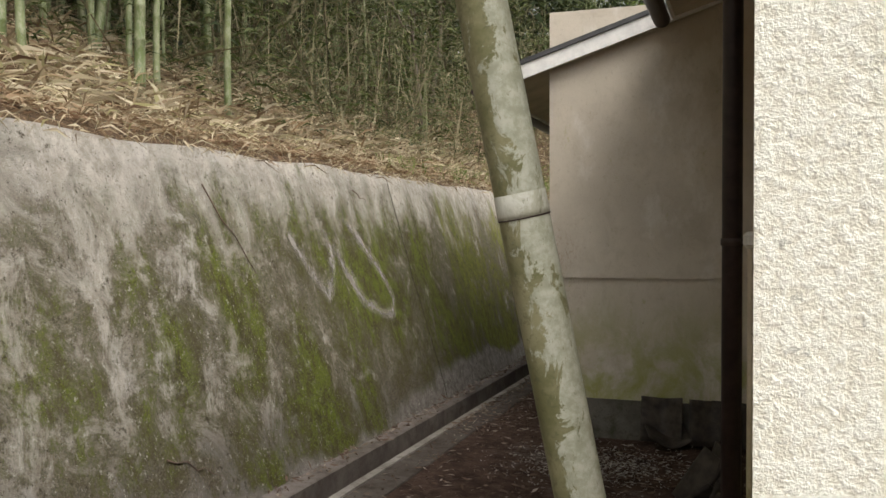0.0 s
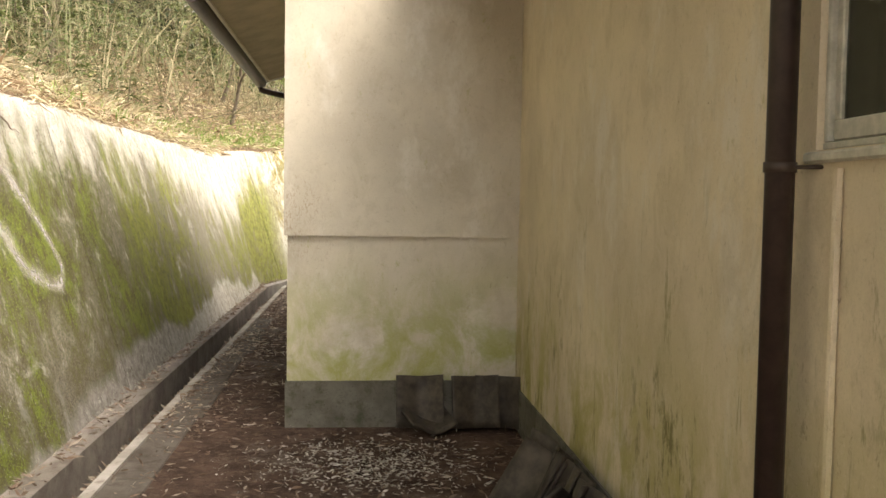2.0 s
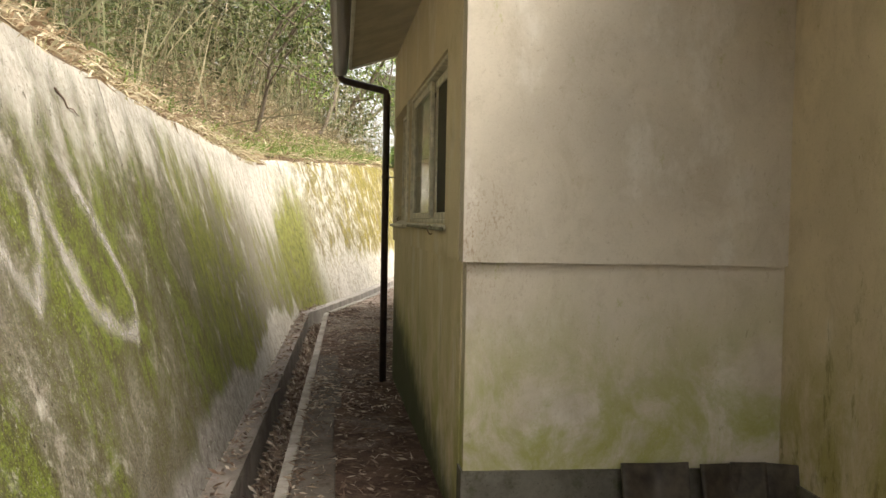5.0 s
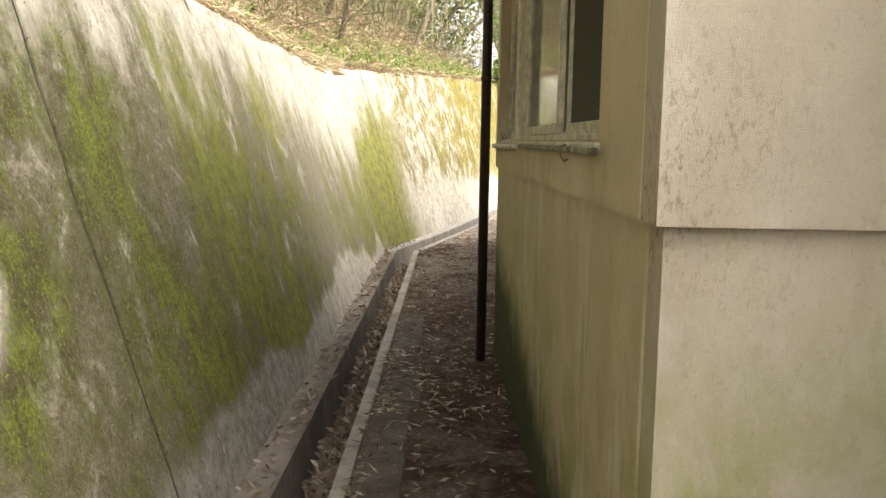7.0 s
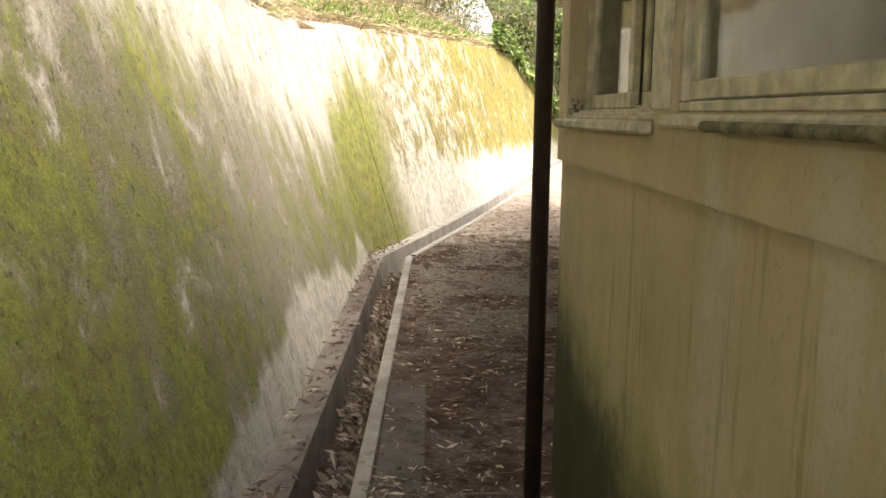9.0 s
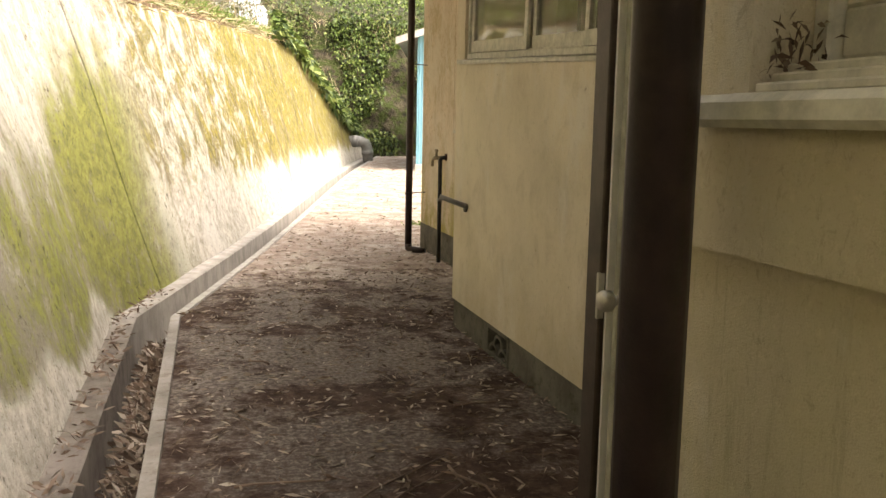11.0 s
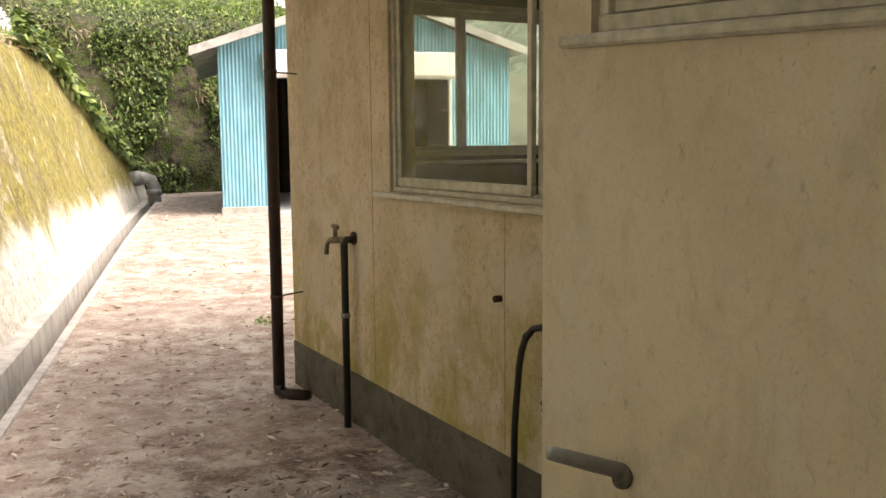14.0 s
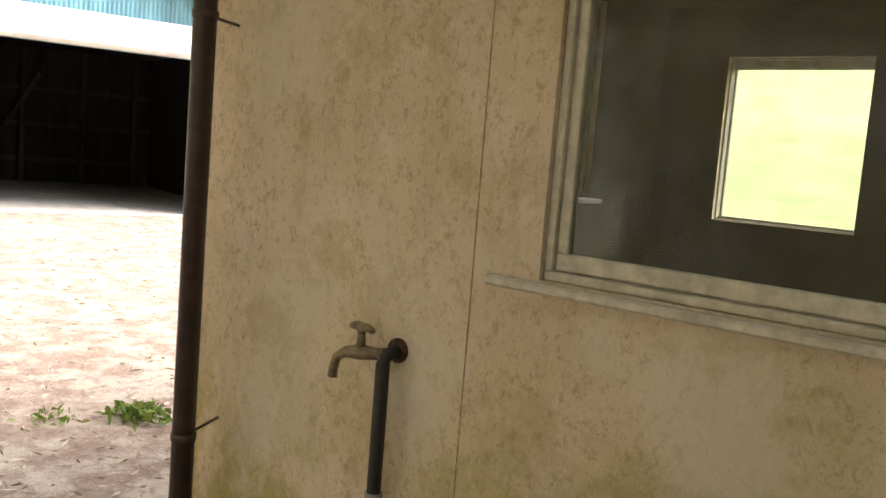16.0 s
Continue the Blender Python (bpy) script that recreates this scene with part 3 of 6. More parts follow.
def wall(name, m, length, z0, z1, thick, mat, holes=(), **tags):
    """A wall in its own frame: x along it, y inwards, z up, with openings (xa, xb, za, zb) cut through."""
    xs = sorted({0.0, length, *[h[i] for h in holes for i in (0, 1)]})
    zs = sorted({z0, z1, *[h[i] for h in holes for i in (2, 3)]})
    solid = {}
    for i in range(len(xs) - 1):
        for j in range(len(zs) - 1):
            cx, cz = (xs[i] + xs[i + 1]) / 2, (zs[j] + zs[j + 1]) / 2
            solid[i, j] = not any(h[0] < cx < h[1] and h[2] < cz < h[3] for h in holes)
    vs, fs, index = [], [], {}

    def v(i, j, k):
        if (i, j, k) not in index:
            index[i, j, k] = len(vs)
            vs.append((xs[i], thick * k, zs[j]))
        return index[i, j, k]

    for (i, j), s in solid.items():
        if not s:
            continue
        fs.append((v(i, j, 0), v(i + 1, j, 0), v(i + 1, j + 1, 0), v(i, j + 1, 0)))
        fs.append((v(i, j, 1), v(i, j + 1, 1), v(i + 1, j + 1, 1), v(i + 1, j, 1)))
        for di, dj, a, b in ((-1, 0, (i, j + 1), (i, j)), (1, 0, (i + 1, j), (i + 1, j + 1)), (0, -1, (i, j), (i + 1, j)), (0, 1, (i + 1, j + 1), (i, j + 1))):
            if not solid.get((i + di, j + dj), False):
                fs.append((v(*a, 0), v(*a, 1), v(*b, 1), v(*b, 0)))
    ob = mesh_ob(name, vs, fs, mat, m=m)
    ob.data.validate()
    return tagged(ob, kind="structure", **tags)


def leaves_mesh(name, pos, direc, length, width, mat, parent=None, droop=0.25, m=None):
    """Many small leaves in one mesh, each a bent diamond. pos, direc: n x 3 arrays."""
    n = len(pos)
    direc = direc / np.linalg.norm(direc, axis=1, keepdims=True)
    rnd = np.random.normal(size=(n, 3))
    side = np.cross(direc, rnd)
    side /= np.linalg.norm(side, axis=1, keepdims=True) + 1e-9
    length, width = np.broadcast_to(length, n)[:, None], np.broadcast_to(width, n)[:, None]
    mid = pos + direc * length * 0.45
    tip = pos + direc * length
    tip[:, 2] -= (droop * length)[:, 0]
    vs = np.stack([pos, mid + side * width / 2, tip, mid - side * width / 2], 1).reshape(-1, 3)
    me = bpy.data.meshes.new(name)
    me.vertices.add(4 * n)
    me.vertices.foreach_set("co", vs.ravel().astype(np.float32))
    me.loops.add(4 * n)
    me.loops.foreach_set("vertex_index", np.arange(4 * n, dtype=np.int32))
    me.polygons.add(n)
    me.polygons.foreach_set("loop_start", np.arange(0, 4 * n, 4, dtype=np.int32))
    me.update(calc_edges=True)
    me.materials.append(mat)
    ob = new(name, me)
    if parent:
        ob.parent = parent
    if m is not None:
        ob.matrix_basis = m
    return ob


def smooth01(t):
    t = np.clip(t, 0, 1)
    return t * t * (3 - 2 * t)


def ground_z(y):
    return 0.25 * smooth01((np.asarray(y, float) - 18) / 12)


def west(x, y, z=0.0, turn=0.0):
    """Frame of a west-facing wall that starts at its far (northern) end."""
    return pose(x, y, z, 0, 0, -90 + turn)

# ---- ground, channel, retaining wall ----


def foot_x(y):
    """Foot of the retaining wall."""
    return -2.585 + 0.010 * (y - 6) if y < 16.2 else -2.483 + 0.262 * (y - 16.2)


def lip_x(y):
    """Edge of the channel on the wall's side."""
    return -2.432 + 0.0095 * (y - 8) if y < 16.2 else -2.354 + 0.262 * (y - 16.2)


def kerb_x(y, off=0.0):
    """Inner edge of the channel's outer kerb."""
    return -2.208 + 0.0095 * (y - 8) + off if y < 16.2 else -2.13 + 0.258 * (y - 16.2) + off


def top_z(y):
    return float(np.interp(y, [-30, 14.5, 16.2, 18, 21, 25, 28, 30, 33, 37, 60], [2.13, 2.13, 2.24, 2.34, 2.5, 2.68, 2.8, 2.4, 1.6, 0.9, 0.9]))


def top_x(y):
    return foot_x(y) - 0.30 * top_z(y)


def strip(name, rows, mat, **tags):
    """A sheet through rows of points of equal length."""
    n = len(rows[0])
    vs = [p for r in rows for p in r]
    fs = [(i * n + j, i * n + j + 1, (i + 1) * n + j + 1, (i + 1) * n + j) for i in range(len(rows) - 1) for j in range(n - 1)]
    return tagged(mesh_ob(name, vs, fs, mat, smooth=True), kind="structure", **tags)


YS = [-300, -120, -50, -20, -8, -3, *np.arange(-1, 16.0, 0.7), 16.2, *np.arange(16.8, 40, 0.8), 44, 55, 80, 140, 300]
COLS = [0, 0.15, 0.3, 0.5, 0.8, 1.1, 1.5, 2, 2.6, 3.4, 4.5, 6, 8, 11, 15, 22, 35, 60, 120, 300]
rows = []
for y in YS:
    x0 = kerb_x(min(max(y, -20), 60), 0.06)
    r = []
    for c in COLS:
        bump = 0.012 * noise.noise(Vector((c * 1.7, y * 1.7, 0))) if 0 < c < 12 else 0
        r.append((x0 + c, y, float(ground_z(y)) + bump))
    rows.append(r)
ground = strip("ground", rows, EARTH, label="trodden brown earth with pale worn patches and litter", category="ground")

CY = [-8, -3, 0, *np.arange(2, 16.1, 2), 16.2, 17, 19, 21, 24, 27, 30, 33, 36, 39]
rows = []
for y in CY:
    g, a, b = float(ground_z(y)), lip_x(y), kerb_x(y)
    rows.append([(foot_x(y) - 0.05, y, g + 0.02), (a, y, g + 0.015), (a + 0.012, y, g - 0.27), (b - 0.012, y, g - 0.27), (b - 0.006, y, g + 0.012)])
chan = strip("drain_channel", rows, CONCRETE, label="open concrete drain channel along the wall's foot", category="channel")
for p in chan.data.polygons:
    p.use_smooth = False
rows = [[(kerb_x(y) - 0.006, y, ground_z(y) - 0.2), (kerb_x(y) - 0.006, y, ground_z(y) + 0.012), (kerb_x(y, 0.055), y, ground_z(y) + 0.012), (kerb_x(y, 0.065), y, ground_z(y) - 0.05)] for y in CY]
kerb = strip("channel_kerb", rows, KERBTOP, label="narrow pale concrete kerb of the drain channel", category="kerb")
for p in kerb.data.polygons:
    p.use_smooth = False
rows = [[(foot_x(y) - 0.03, y, ground_z(y) + 0.024), (lip_x(y) - 0.002, y, ground_z(y) + 0.021), (lip_x(y) - 0.001, y, ground_z(y) - 0.03)] for y in CY]
lip = strip("channel_lip", rows, LEDGE, label="littered concrete ledge between wall and drain", category="ledge")

def wall_relief(y, z):
    return 0.02 * noise.noise(Vector((0, y * 0.9, z * 1.2))) + 0.008 * noise.noise(Vector((3, y * 5, z * 5)))


wall_root = tagged(new("retaining_wall"), "battered concrete retaining wall with green moss and lichen", "retaining wall", kind="structure")
for ya, yb in ((-12, -2.4), (-2.4, 7.93), (7.93, 16.2), (16.2, 17.17), (17.17, 27.9), (27.9, 37)):
    vs, fs = [], []
    ny = max(2, int((yb - ya) / 0.25))
    nz = 16
    for i in range(ny + 1):
        ga, gb = (0 if ya == 16.2 else 0.014), (0 if yb == 16.2 else 0.014)
        y = ya + ga + (yb - ya - ga - gb) * i / ny
        fx, tz = foot_x(y), top_z(y)
        for j in range(nz + 1):
            z = -0.1 + (tz + 0.1) * j / nz
            vs.append((fx - 0.30 * z + wall_relief(y, z), y, z + (0.03 * noise.noise(Vector((y * 1.3, 7, 0))) if j == nz else 0)))
        vs.append((fx - 0.30 * tz - 0.32, y, tz + 0.005))
    w = nz + 2
    for i in range(ny):
        for j in range(nz + 1):
            fs.append((i * w + j, (i + 1) * w + j, (i + 1) * w + j + 1, i * w + j + 1))
    for i in (0, ny):
        base = len(vs)
        for j in range(nz + 1):
            q = vs[i * w + j]
            vs += [q, (q[0] - 0.3, q[1], q[2])]
        for j in range(nz):
            fs.append((base + 2 * j, base + 2 * j + 2, base + 2 * j + 3, base + 2 * j + 1))
    mesh_ob("panel", vs, fs, WALLMOSS, wall_root, True)


for yj in (-2.4, 7.93, 17.17, 27.9):
    vs, fs, nz = [], [], 16
    for i in range(nz + 1):
        z = -0.1 + (top_z(yj) + 0.08) * i / nz
        for s, d in ((-0.03, -0.12), (-0.03, -0.007), (0.03, -0.007), (0.03, -0.12)):
            vs.append((foot_x(yj + s) - 0.30 * z + wall_relief(yj + s * 0.5, z) + d, yj + s, z))
    for i in range(nz):
        fs += [(4 * i + k, 4 * i + (k + 1) % 4, 4 * i + 4 + (k + 1) % 4, 4 * i + 4 + k) for k in range(4)]
    fs += [(3, 2, 1, 0), tuple(4 * nz + k for k in range(4))]
    mesh_ob("joint_filler", vs, fs, JOINTFILL, wall_root)


# ---- hillside behind the wall ----
def hill_z(y, v):
    k = float(np.interp(y, [-30, 6, 12, 20, 40], [0.46, 0.46, 0.50, 0.55, 0.5]))
    far = 0.30 * min(v, 0.6) + k * max(0, v - 0.6)
    return top_z(y) + 0.02 + far + 0.16 * noise.noise(Vector((v * 0.6, y * 0.5, 2))) * min(1, v)


def hill_point(y, v):
    nx, ny = (-1, 0) if y < 16.2 else (-0.962, 0.27)
    t = min(1, max(0, (y - 14.2) / 4))
    nx, ny = -1 + 0.038 * t, 0.27 * t
    return Vector((top_x(y) + 0.0 + nx * v, y + ny * v, hill_z(y, v) - (0.09 if v < 0.05 else 0)))


VS = [0, 0.06, 0.15, 0.3, 0.5, 0.8, 1.2, 1.7, 2.3, 3, 4, 5.5, 7.5, 10, 14, 20, 30, 45]
rows = [[hill_point(y, v) for v in VS] for y in np.arange(-40, 40.1, 0.8)]
hillside = strip("hillside", rows, SOIL, label="steep earth bank covered with dry leaves", category="hillside")

# mossy rock bank that closes the yard
rows = []
for i in range(46):
    u = i / 45
    x, y = 0.2 + 13 * u, 37.2 + 2.0 * u
    r = []
    for j in range(26):
        q = j / 25
        if q < 0.6:
            z, back = 0.15 + 4.6 * q / 0.6, 2.2 * (q / 0.6) ** 1.2
        else:
            z, back = 4.75 + 9 * (q - 0.6) / 0.4, 2.2 + 40 * (q - 0.6) / 0.4
        s = noise.noise(Vector((x * 0.7, z * 1.1, 4))) * 0.5 + noise.noise(Vector((x * 1.9, z * 2.6, 9))) * 0.28
        r.append((x + 0.2 * s, y + back + s * 0.9, z + 0.3 * noise.noise(Vector((x * 0.5, q * 3, 1))) * q))
    rows.append(r)
bank = strip("rock_bank", rows, ROCK, label="steep mossy rock bank overgrown with ivy", category="rock bank")


def area_pick(n, f):
    return np.array([f(random.random(), random.random()) for _ in range(n)])


def rnd_dirs(n, up=0.3, spread=1.0):
    d = np.random.normal(size=(n, 3)) * spread
    d[:, 2] = np.abs(d[:, 2]) * up
    return d


# fallen bamboo leaves on the bank: thick near the wall's top
def on_bank(y0, y1, v0, v1, power=1.5):
    return lambda a, b: tuple(hill_point(y0 + (y1 - y0) * a, v0 + (v1 - v0) * b**power) + Vector((0, 0, random.uniform(0.0, 0.07))))


P = area_pick(30000, on_bank(-6, 15, 0.45, 5.0, 1.4))
tagged(leaves_mesh("fallen_leaves", P, rnd_dirs(len(P), 0.4), np.random.uniform(0.14, 0.40, len(P)), np.random.uniform(0.014, 0.038, len(P)), DRYLEAF),
       "dry straw-coloured bamboo leaves matted on the bank", "leaf litter", kind="stuff")
P = area_pick(9000, on_bank(-6, 15, 0.10, 0.6, 1.0))
tagged(leaves_mesh("edge_leaves", P, rnd_dirs(len(P), 0.35), np.random.uniform(0.06, 0.17, len(P)), np.random.uniform(0.010, 0.025, len(P)), leafy("red_brown_leaf", [(0.20, 0.11, 0.065), (0.42, 0.31, 0.19), (0.28, 0.17, 0.10), (0.58, 0.49, 0.33)], 0.7)),
       "reddish dry leaves along the wall's top edge", "leaf litter", kind="stuff")
P = area_pick(14000, on_bank(13, 33, 0.02, 5.0))
tagged(leaves_mesh("fallen_leaves", P, rnd_dirs(len(P), 0.5), np.random.uniform(0.10, 0.32, len(P)), np.random.uniform(0.010, 0.03, len(P)), DRYLEAF),
       "dry brush and leaves on the far bank", "leaf litter", kind="stuff")
# straw tufts over the wall's edge
P = area_pick(4200, on_bank(-6, 16.5, -0.02, 0.5, 1.6))
d = rnd_dirs(len(P), 1.2, 0.6) + np.array([0.45, 0, 0])
tagged(leaves_mesh("edge_straw", P + np.array([0, 0, 0.03]), d, np.random.uniform(0.08, 0.26, len(P)), np.random.uniform(0.006, 0.016, len(P)), DRYLEAF, droop=0.45),
       "dry straw tufts hanging over the wall's top edge", "dry grass", kind="stuff")
# grass along the top edge
P = np.concatenate([area_pick(500, on_bank(8, 16, 0.05, 0.9)), area_pick(4200, on_bank(14.5, 30, 0.05, 1.3))])
tagged(leaves_mesh("bank_grass", P, rnd_dirs(len(P), 2.2, 0.5), np.random.uniform(0.12, 0.32, len(P)), 0.012, GRASSLEAF, droop=0.3),
       "fresh green grass along the top of the wall", "grass", kind="stuff")
# dwarf bamboo and brush
P = np.concatenate([area_pick(9000, on_bank(-6, 9, 1.6, 8, 1.0)), area_pick(11000, on_bank(7.5, 17, 1.0, 6, 1.0))]) + np.random.uniform(0, 1, (20000, 1)) ** 1.5 * np.array([[0, 0, 1.7]])
tagged(leaves_mesh("dwarf_bamboo", P, rnd_dirs(len(P), 0.6), np.random.uniform(0.12, 0.28, len(P)), np.random.uniform(0.014, 0.03, len(P)), GREENLEAF, droop=0.4),
       "green dwarf bamboo leaves among dry stalks", "undergrowth", kind="stuff")
P = area_pick(30000, on_bank(8, 36, 0.6, 8, 1.0)) + np.random.uniform(0, 1, (30000, 1)) ** 1.4 * np.array([[0, 0, 3.0]])
tagged(leaves_mesh("dry_brush", P, rnd_dirs(len(P), 1.5), np.random.uniform(0.15, 0.5, len(P)), np.random.uniform(0.006, 0.02, len(P)), STALK, droop=0.3),
       "tangle of dry grey-brown brush", "undergrowth", kind="stuff")
# standing dry stalks
P = np.concatenate([area_pick(260, on_bank(-4, 10, 2.0, 6, 1.0)), area_pick(2200, on_bank(8, 34, 0.8, 6, 1.0))])
tagged(leaves_mesh("dry_stalks", P, rnd_dirs(len(P), 5.0, 0.55), np.random.uniform(0.7, 2.6, len(P)), np.random.uniform(0.010, 0.024, len(P)), STALK, droop=0.05),
       "thin dry stalks standing in the undergrowth", "undergrowth", kind="stuff")
# mass of the grove, its inner shade put into the leaf colour
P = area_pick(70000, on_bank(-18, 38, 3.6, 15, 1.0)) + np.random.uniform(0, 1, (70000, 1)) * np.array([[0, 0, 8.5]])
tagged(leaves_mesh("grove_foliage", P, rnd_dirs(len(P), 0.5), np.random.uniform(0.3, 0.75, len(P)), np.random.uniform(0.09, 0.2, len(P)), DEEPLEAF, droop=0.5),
       "dense foliage deep in the bamboo grove, near black to stand for shade", "foliage", kind="stuff")
P = area_pick(26000, on_bank(-8, 17, 2.2, 6.5, 1.0)) + np.random.uniform(0.12, 1, (26000, 1)) * np.array([[0, 0, 6.5]])
keep = np.array([noise.noise(Vector(p) * 0.55) > -0.05 for p in P])
P = P[keep]
tagged(leaves_mesh("hanging_leaves", P, rnd_dirs(len(P), -0.5), np.random.uniform(0.14, 0.30, len(P)), np.random.uniform(0.016, 0.034, len(P)), GREENLEAF, droop=0.5),
       "drooping bamboo leaves at the grove's edge", "foliage", kind="stuff")
P = area_pick(40000, on_bank(12, 37, 1.4, 7.5, 1.0)) + np.random.uniform(0.05, 1, (40000, 1)) * np.array([[0, 0, 6.0]])
keep = np.array([noise.noise(Vector(p) * 0.5) > -0.02 for p in P])
P = P[keep]
tagged(leaves_mesh("thicket_leaves", P, rnd_dirs(len(P), 0.4), np.random.uniform(0.10, 0.24, len(P)), np.random.uniform(0.03, 0.07, len(P)), GREENLEAF, droop=0.4),
       "mixed green thicket above the far wall", "foliage", kind="stuff")


def bamboo_proto(h, r, seed, lean, low, crown=16):
    """A culm with nodes, short branches and hanging leaves."""
    rg = np.random.RandomState(seed)
    path, rad = [], []
    n = int(h / 0.28)
    for i in range(n + 1):
        q = i / n
        p = Vector((lean[0] * q**2 * h, lean[1] * q**2 * h, h * q))
        rr = r * (1 - 0.75 * q)
        for dz, k in ((-0.012, 1.0), (0.0, 1.13), (0.014, 0.97)):
            path.append(p + Vector((0, 0, dz + 0.012)))
            rad.append(rr * k)
    vs, fs = [], []
    tube_into(vs, fs, path, rad, 8)
    ob = mesh_ob("bamboo", vs, fs, CULM, smooth=True)
    pos, dr = [], []
    bv, bf = [], []
    for i in range(int(30 * (1 - low)) + 12):
        q = low + (1 - low) * rg.rand() ** 0.8
        p = Vector((lean[0] * q**2 * h, lean[1] * q**2 * h, h * q))
        a = rg.rand() * 6.283
        d = Vector((math.cos(a), math.sin(a), 0.5 - 0.5 * rg.rand()))
        L = (0.5 + 0.8 * rg.rand()) * (1.6 if h > 11 else 1)
        e = p + d * L
        tube_into(bv, bf, [p, p + d * L * 0.5 + Vector((0, 0, 0.05)), e], [0.006, 0.004, 0.002], 4, False)
        for _ in range(crown):
            s = 0.3 + 0.7 * rg.rand()
            pos.append(p + d * L * s + Vector(rg.normal(size=3) * 0.08))
            dr.append(Vector((math.cos(a), math.sin(a), -0.3)) + Vector(rg.normal(size=3) * 0.6))
    tagged(mesh_ob("branches", bv, bf, CULM, ob), kind="stuff")
    lv = leaves_mesh("leaves", np.array(pos), np.array(dr), rg.uniform(0.12, 0.24, len(pos)), rg.uniform(0.015, 0.03, len(pos)), GREENLEAF, ob, 0.35)
    tagged(lv, kind="stuff")
    return tagged(ob, "tall pale green bamboo culm with drooping leaves", "bamboo", "bamboo grove")


# First three are made tall, with added unseen crowns leaning out to shade the alley.
protos = [bamboo_proto(13, 0.045, 1, (0.38, 0.03), 0.42, 70), bamboo_proto(12, 0.036, 2, (0.45, -0.05), 0.40, 70), bamboo_proto(14, 0.05, 3, (0.33, 0.06), 0.45, 70),
          bamboo_proto(6, 0.022, 4, (0.16, 0.05), 0.08), bamboo_proto(5, 0.016, 5, (0.2, -0.12), 0.05)]
spots = []
random.seed(11)
for i in range(150):
    if i < 30:
        y, v = random.uniform(3.0, 9.5), random.uniform(1.5, 3.6)
    elif i < 90:
        y, v = random.uniform(-6, 13), random.uniform(2.2, 10)
    else:
        y, v = random.uniform(10, 34), random.uniform(2.0, 9)
    if v < 2.6 and y > 7.6:
        v += 1.6
    spots.append((y, v, random.choice(protos[:3] if i < 30 else protos) if y < 14 else random.choice(protos[3:])))
for k, (y, v, pr) in enumerate(spots):
    p = hill_point(y, v)
    tall = pr in protos[:3]
    m = pose(p.x, p.y, p.z - 0.1, random.uniform(-5, 5), random.uniform(-5, 6), random.uniform(-40, 40) if tall else random.uniform(0, 360))
    copy_thing(pr, m)
for k, pr in enumerate(protos):
    p = hill_point(1.5 + 2.1 * k, 4.2 + 0.7 * k)
    pr.matrix_basis = pose(p.x, p.y, p.z - 0.1, 2, 3, 12 * k)


def bare_tree(p, h, seed, leafmat, leaf_n, label, bend):
    """A small crooked tree: trunk, limbs, twigs, clumps of leaves."""
    rg = np.random.RandomState(seed)
    vs, fs, ends = [], [], []

    def grow(a, d, L, r, depth):
        pts, rr, q, cur = [a.copy()], [r], a.copy(), d.copy()
        for i in range(5):
            cur = (cur + Vector(rg.normal(size=3) * 0.16) + Vector((0, 0, 0.06))).normalized()
            q = q + cur * L / 5
            pts.append(q.copy()), rr.append(r * (1 - 0.11 * (i + 1)))
            if depth and i >= 1:
                nd = (cur + Vector(rg.normal(size=3) * 0.75)).normalized()
                grow(q, nd, L * 0.55, r * 0.45, depth - 1)
        tube_into(vs, fs, pts, rr, 6 if depth else 4, False)
        if depth < 2:
            ends.extend(pts[2:])

    grow(Vector((0, 0, 0)), Vector(bend).normalized(), h, 0.022 * h, 2)
    ob = mesh_ob("sapling", vs, fs, BARK, smooth=True, m=pose(p.x, p.y, p.z - 0.08))
    E = np.array(ends)
    L = E[rg.randint(0, len(E), leaf_n)] + rg.normal(size=(leaf_n, 3)) * 0.14
    lv = leaves_mesh("leaves", L, rg.normal(size=(leaf_n, 3)), rg.uniform(0.06, 0.13, leaf_n), rg.uniform(0.025, 0.05, leaf_n), leafmat, ob, 0.3)
    tagged(lv, kind="stuff")
    return tagged(ob, label, "tree", "trees on the bank")


for y, v, h, s, mat, n, bend in ((14.5, 2.2, 2.6, 21, GREENLEAF, 900, (0.2, -0.3, 1)), (19.5, 1.2, 2.2, 22, GREENLEAF, 700, (0.35, -0.2, 1)), (17.0, 3.4, 3.4, 23, GREENLEAF, 1500, (-0.1, 0.1, 1)),
                                 (22.0, 2.5, 2.8, 24, GRASSLEAF, 1500, (0.2, 0, 1)), (25.0, 1.6, 2.6, 25, GREENLEAF, 1400, (0.4, 0.2, 1)), (29.0, 2.4, 3.6, 26, GRASSLEAF, 1800, (0.5, -0.2, 0.8)), (32, 3.5, 4.2, 27, GREENLEAF, 2200, (0.7, 0.2, 0.8))):
    bare_tree(hill_point(y, v), h, s, mat, n, "crooked grey-barked sapling with sparse leaves", bend)

# ivy on the rock bank and over the wall's far end
bank_rows = np.array([tuple(v.co) for v in bank.data.vertices]).reshape(46, 26, 3)


def on_rock(a, b):
    i, j = a * 44.99, b * 17.99
    p = bank_rows[int(i), int(j)] * (1 - i % 1) + bank_rows[int(i) + 1, int(j)] * (i % 1)
    q = bank_rows[int(i), int(j) + 1] * (1 - i % 1) + bank_rows[int(i) + 1, int(j) + 1] * (i % 1)
    return tuple(p * (1 - j % 1) + q * (j % 1) + np.array([0, -0.05 - 0.25 * random.random() ** 2, 0.05]))


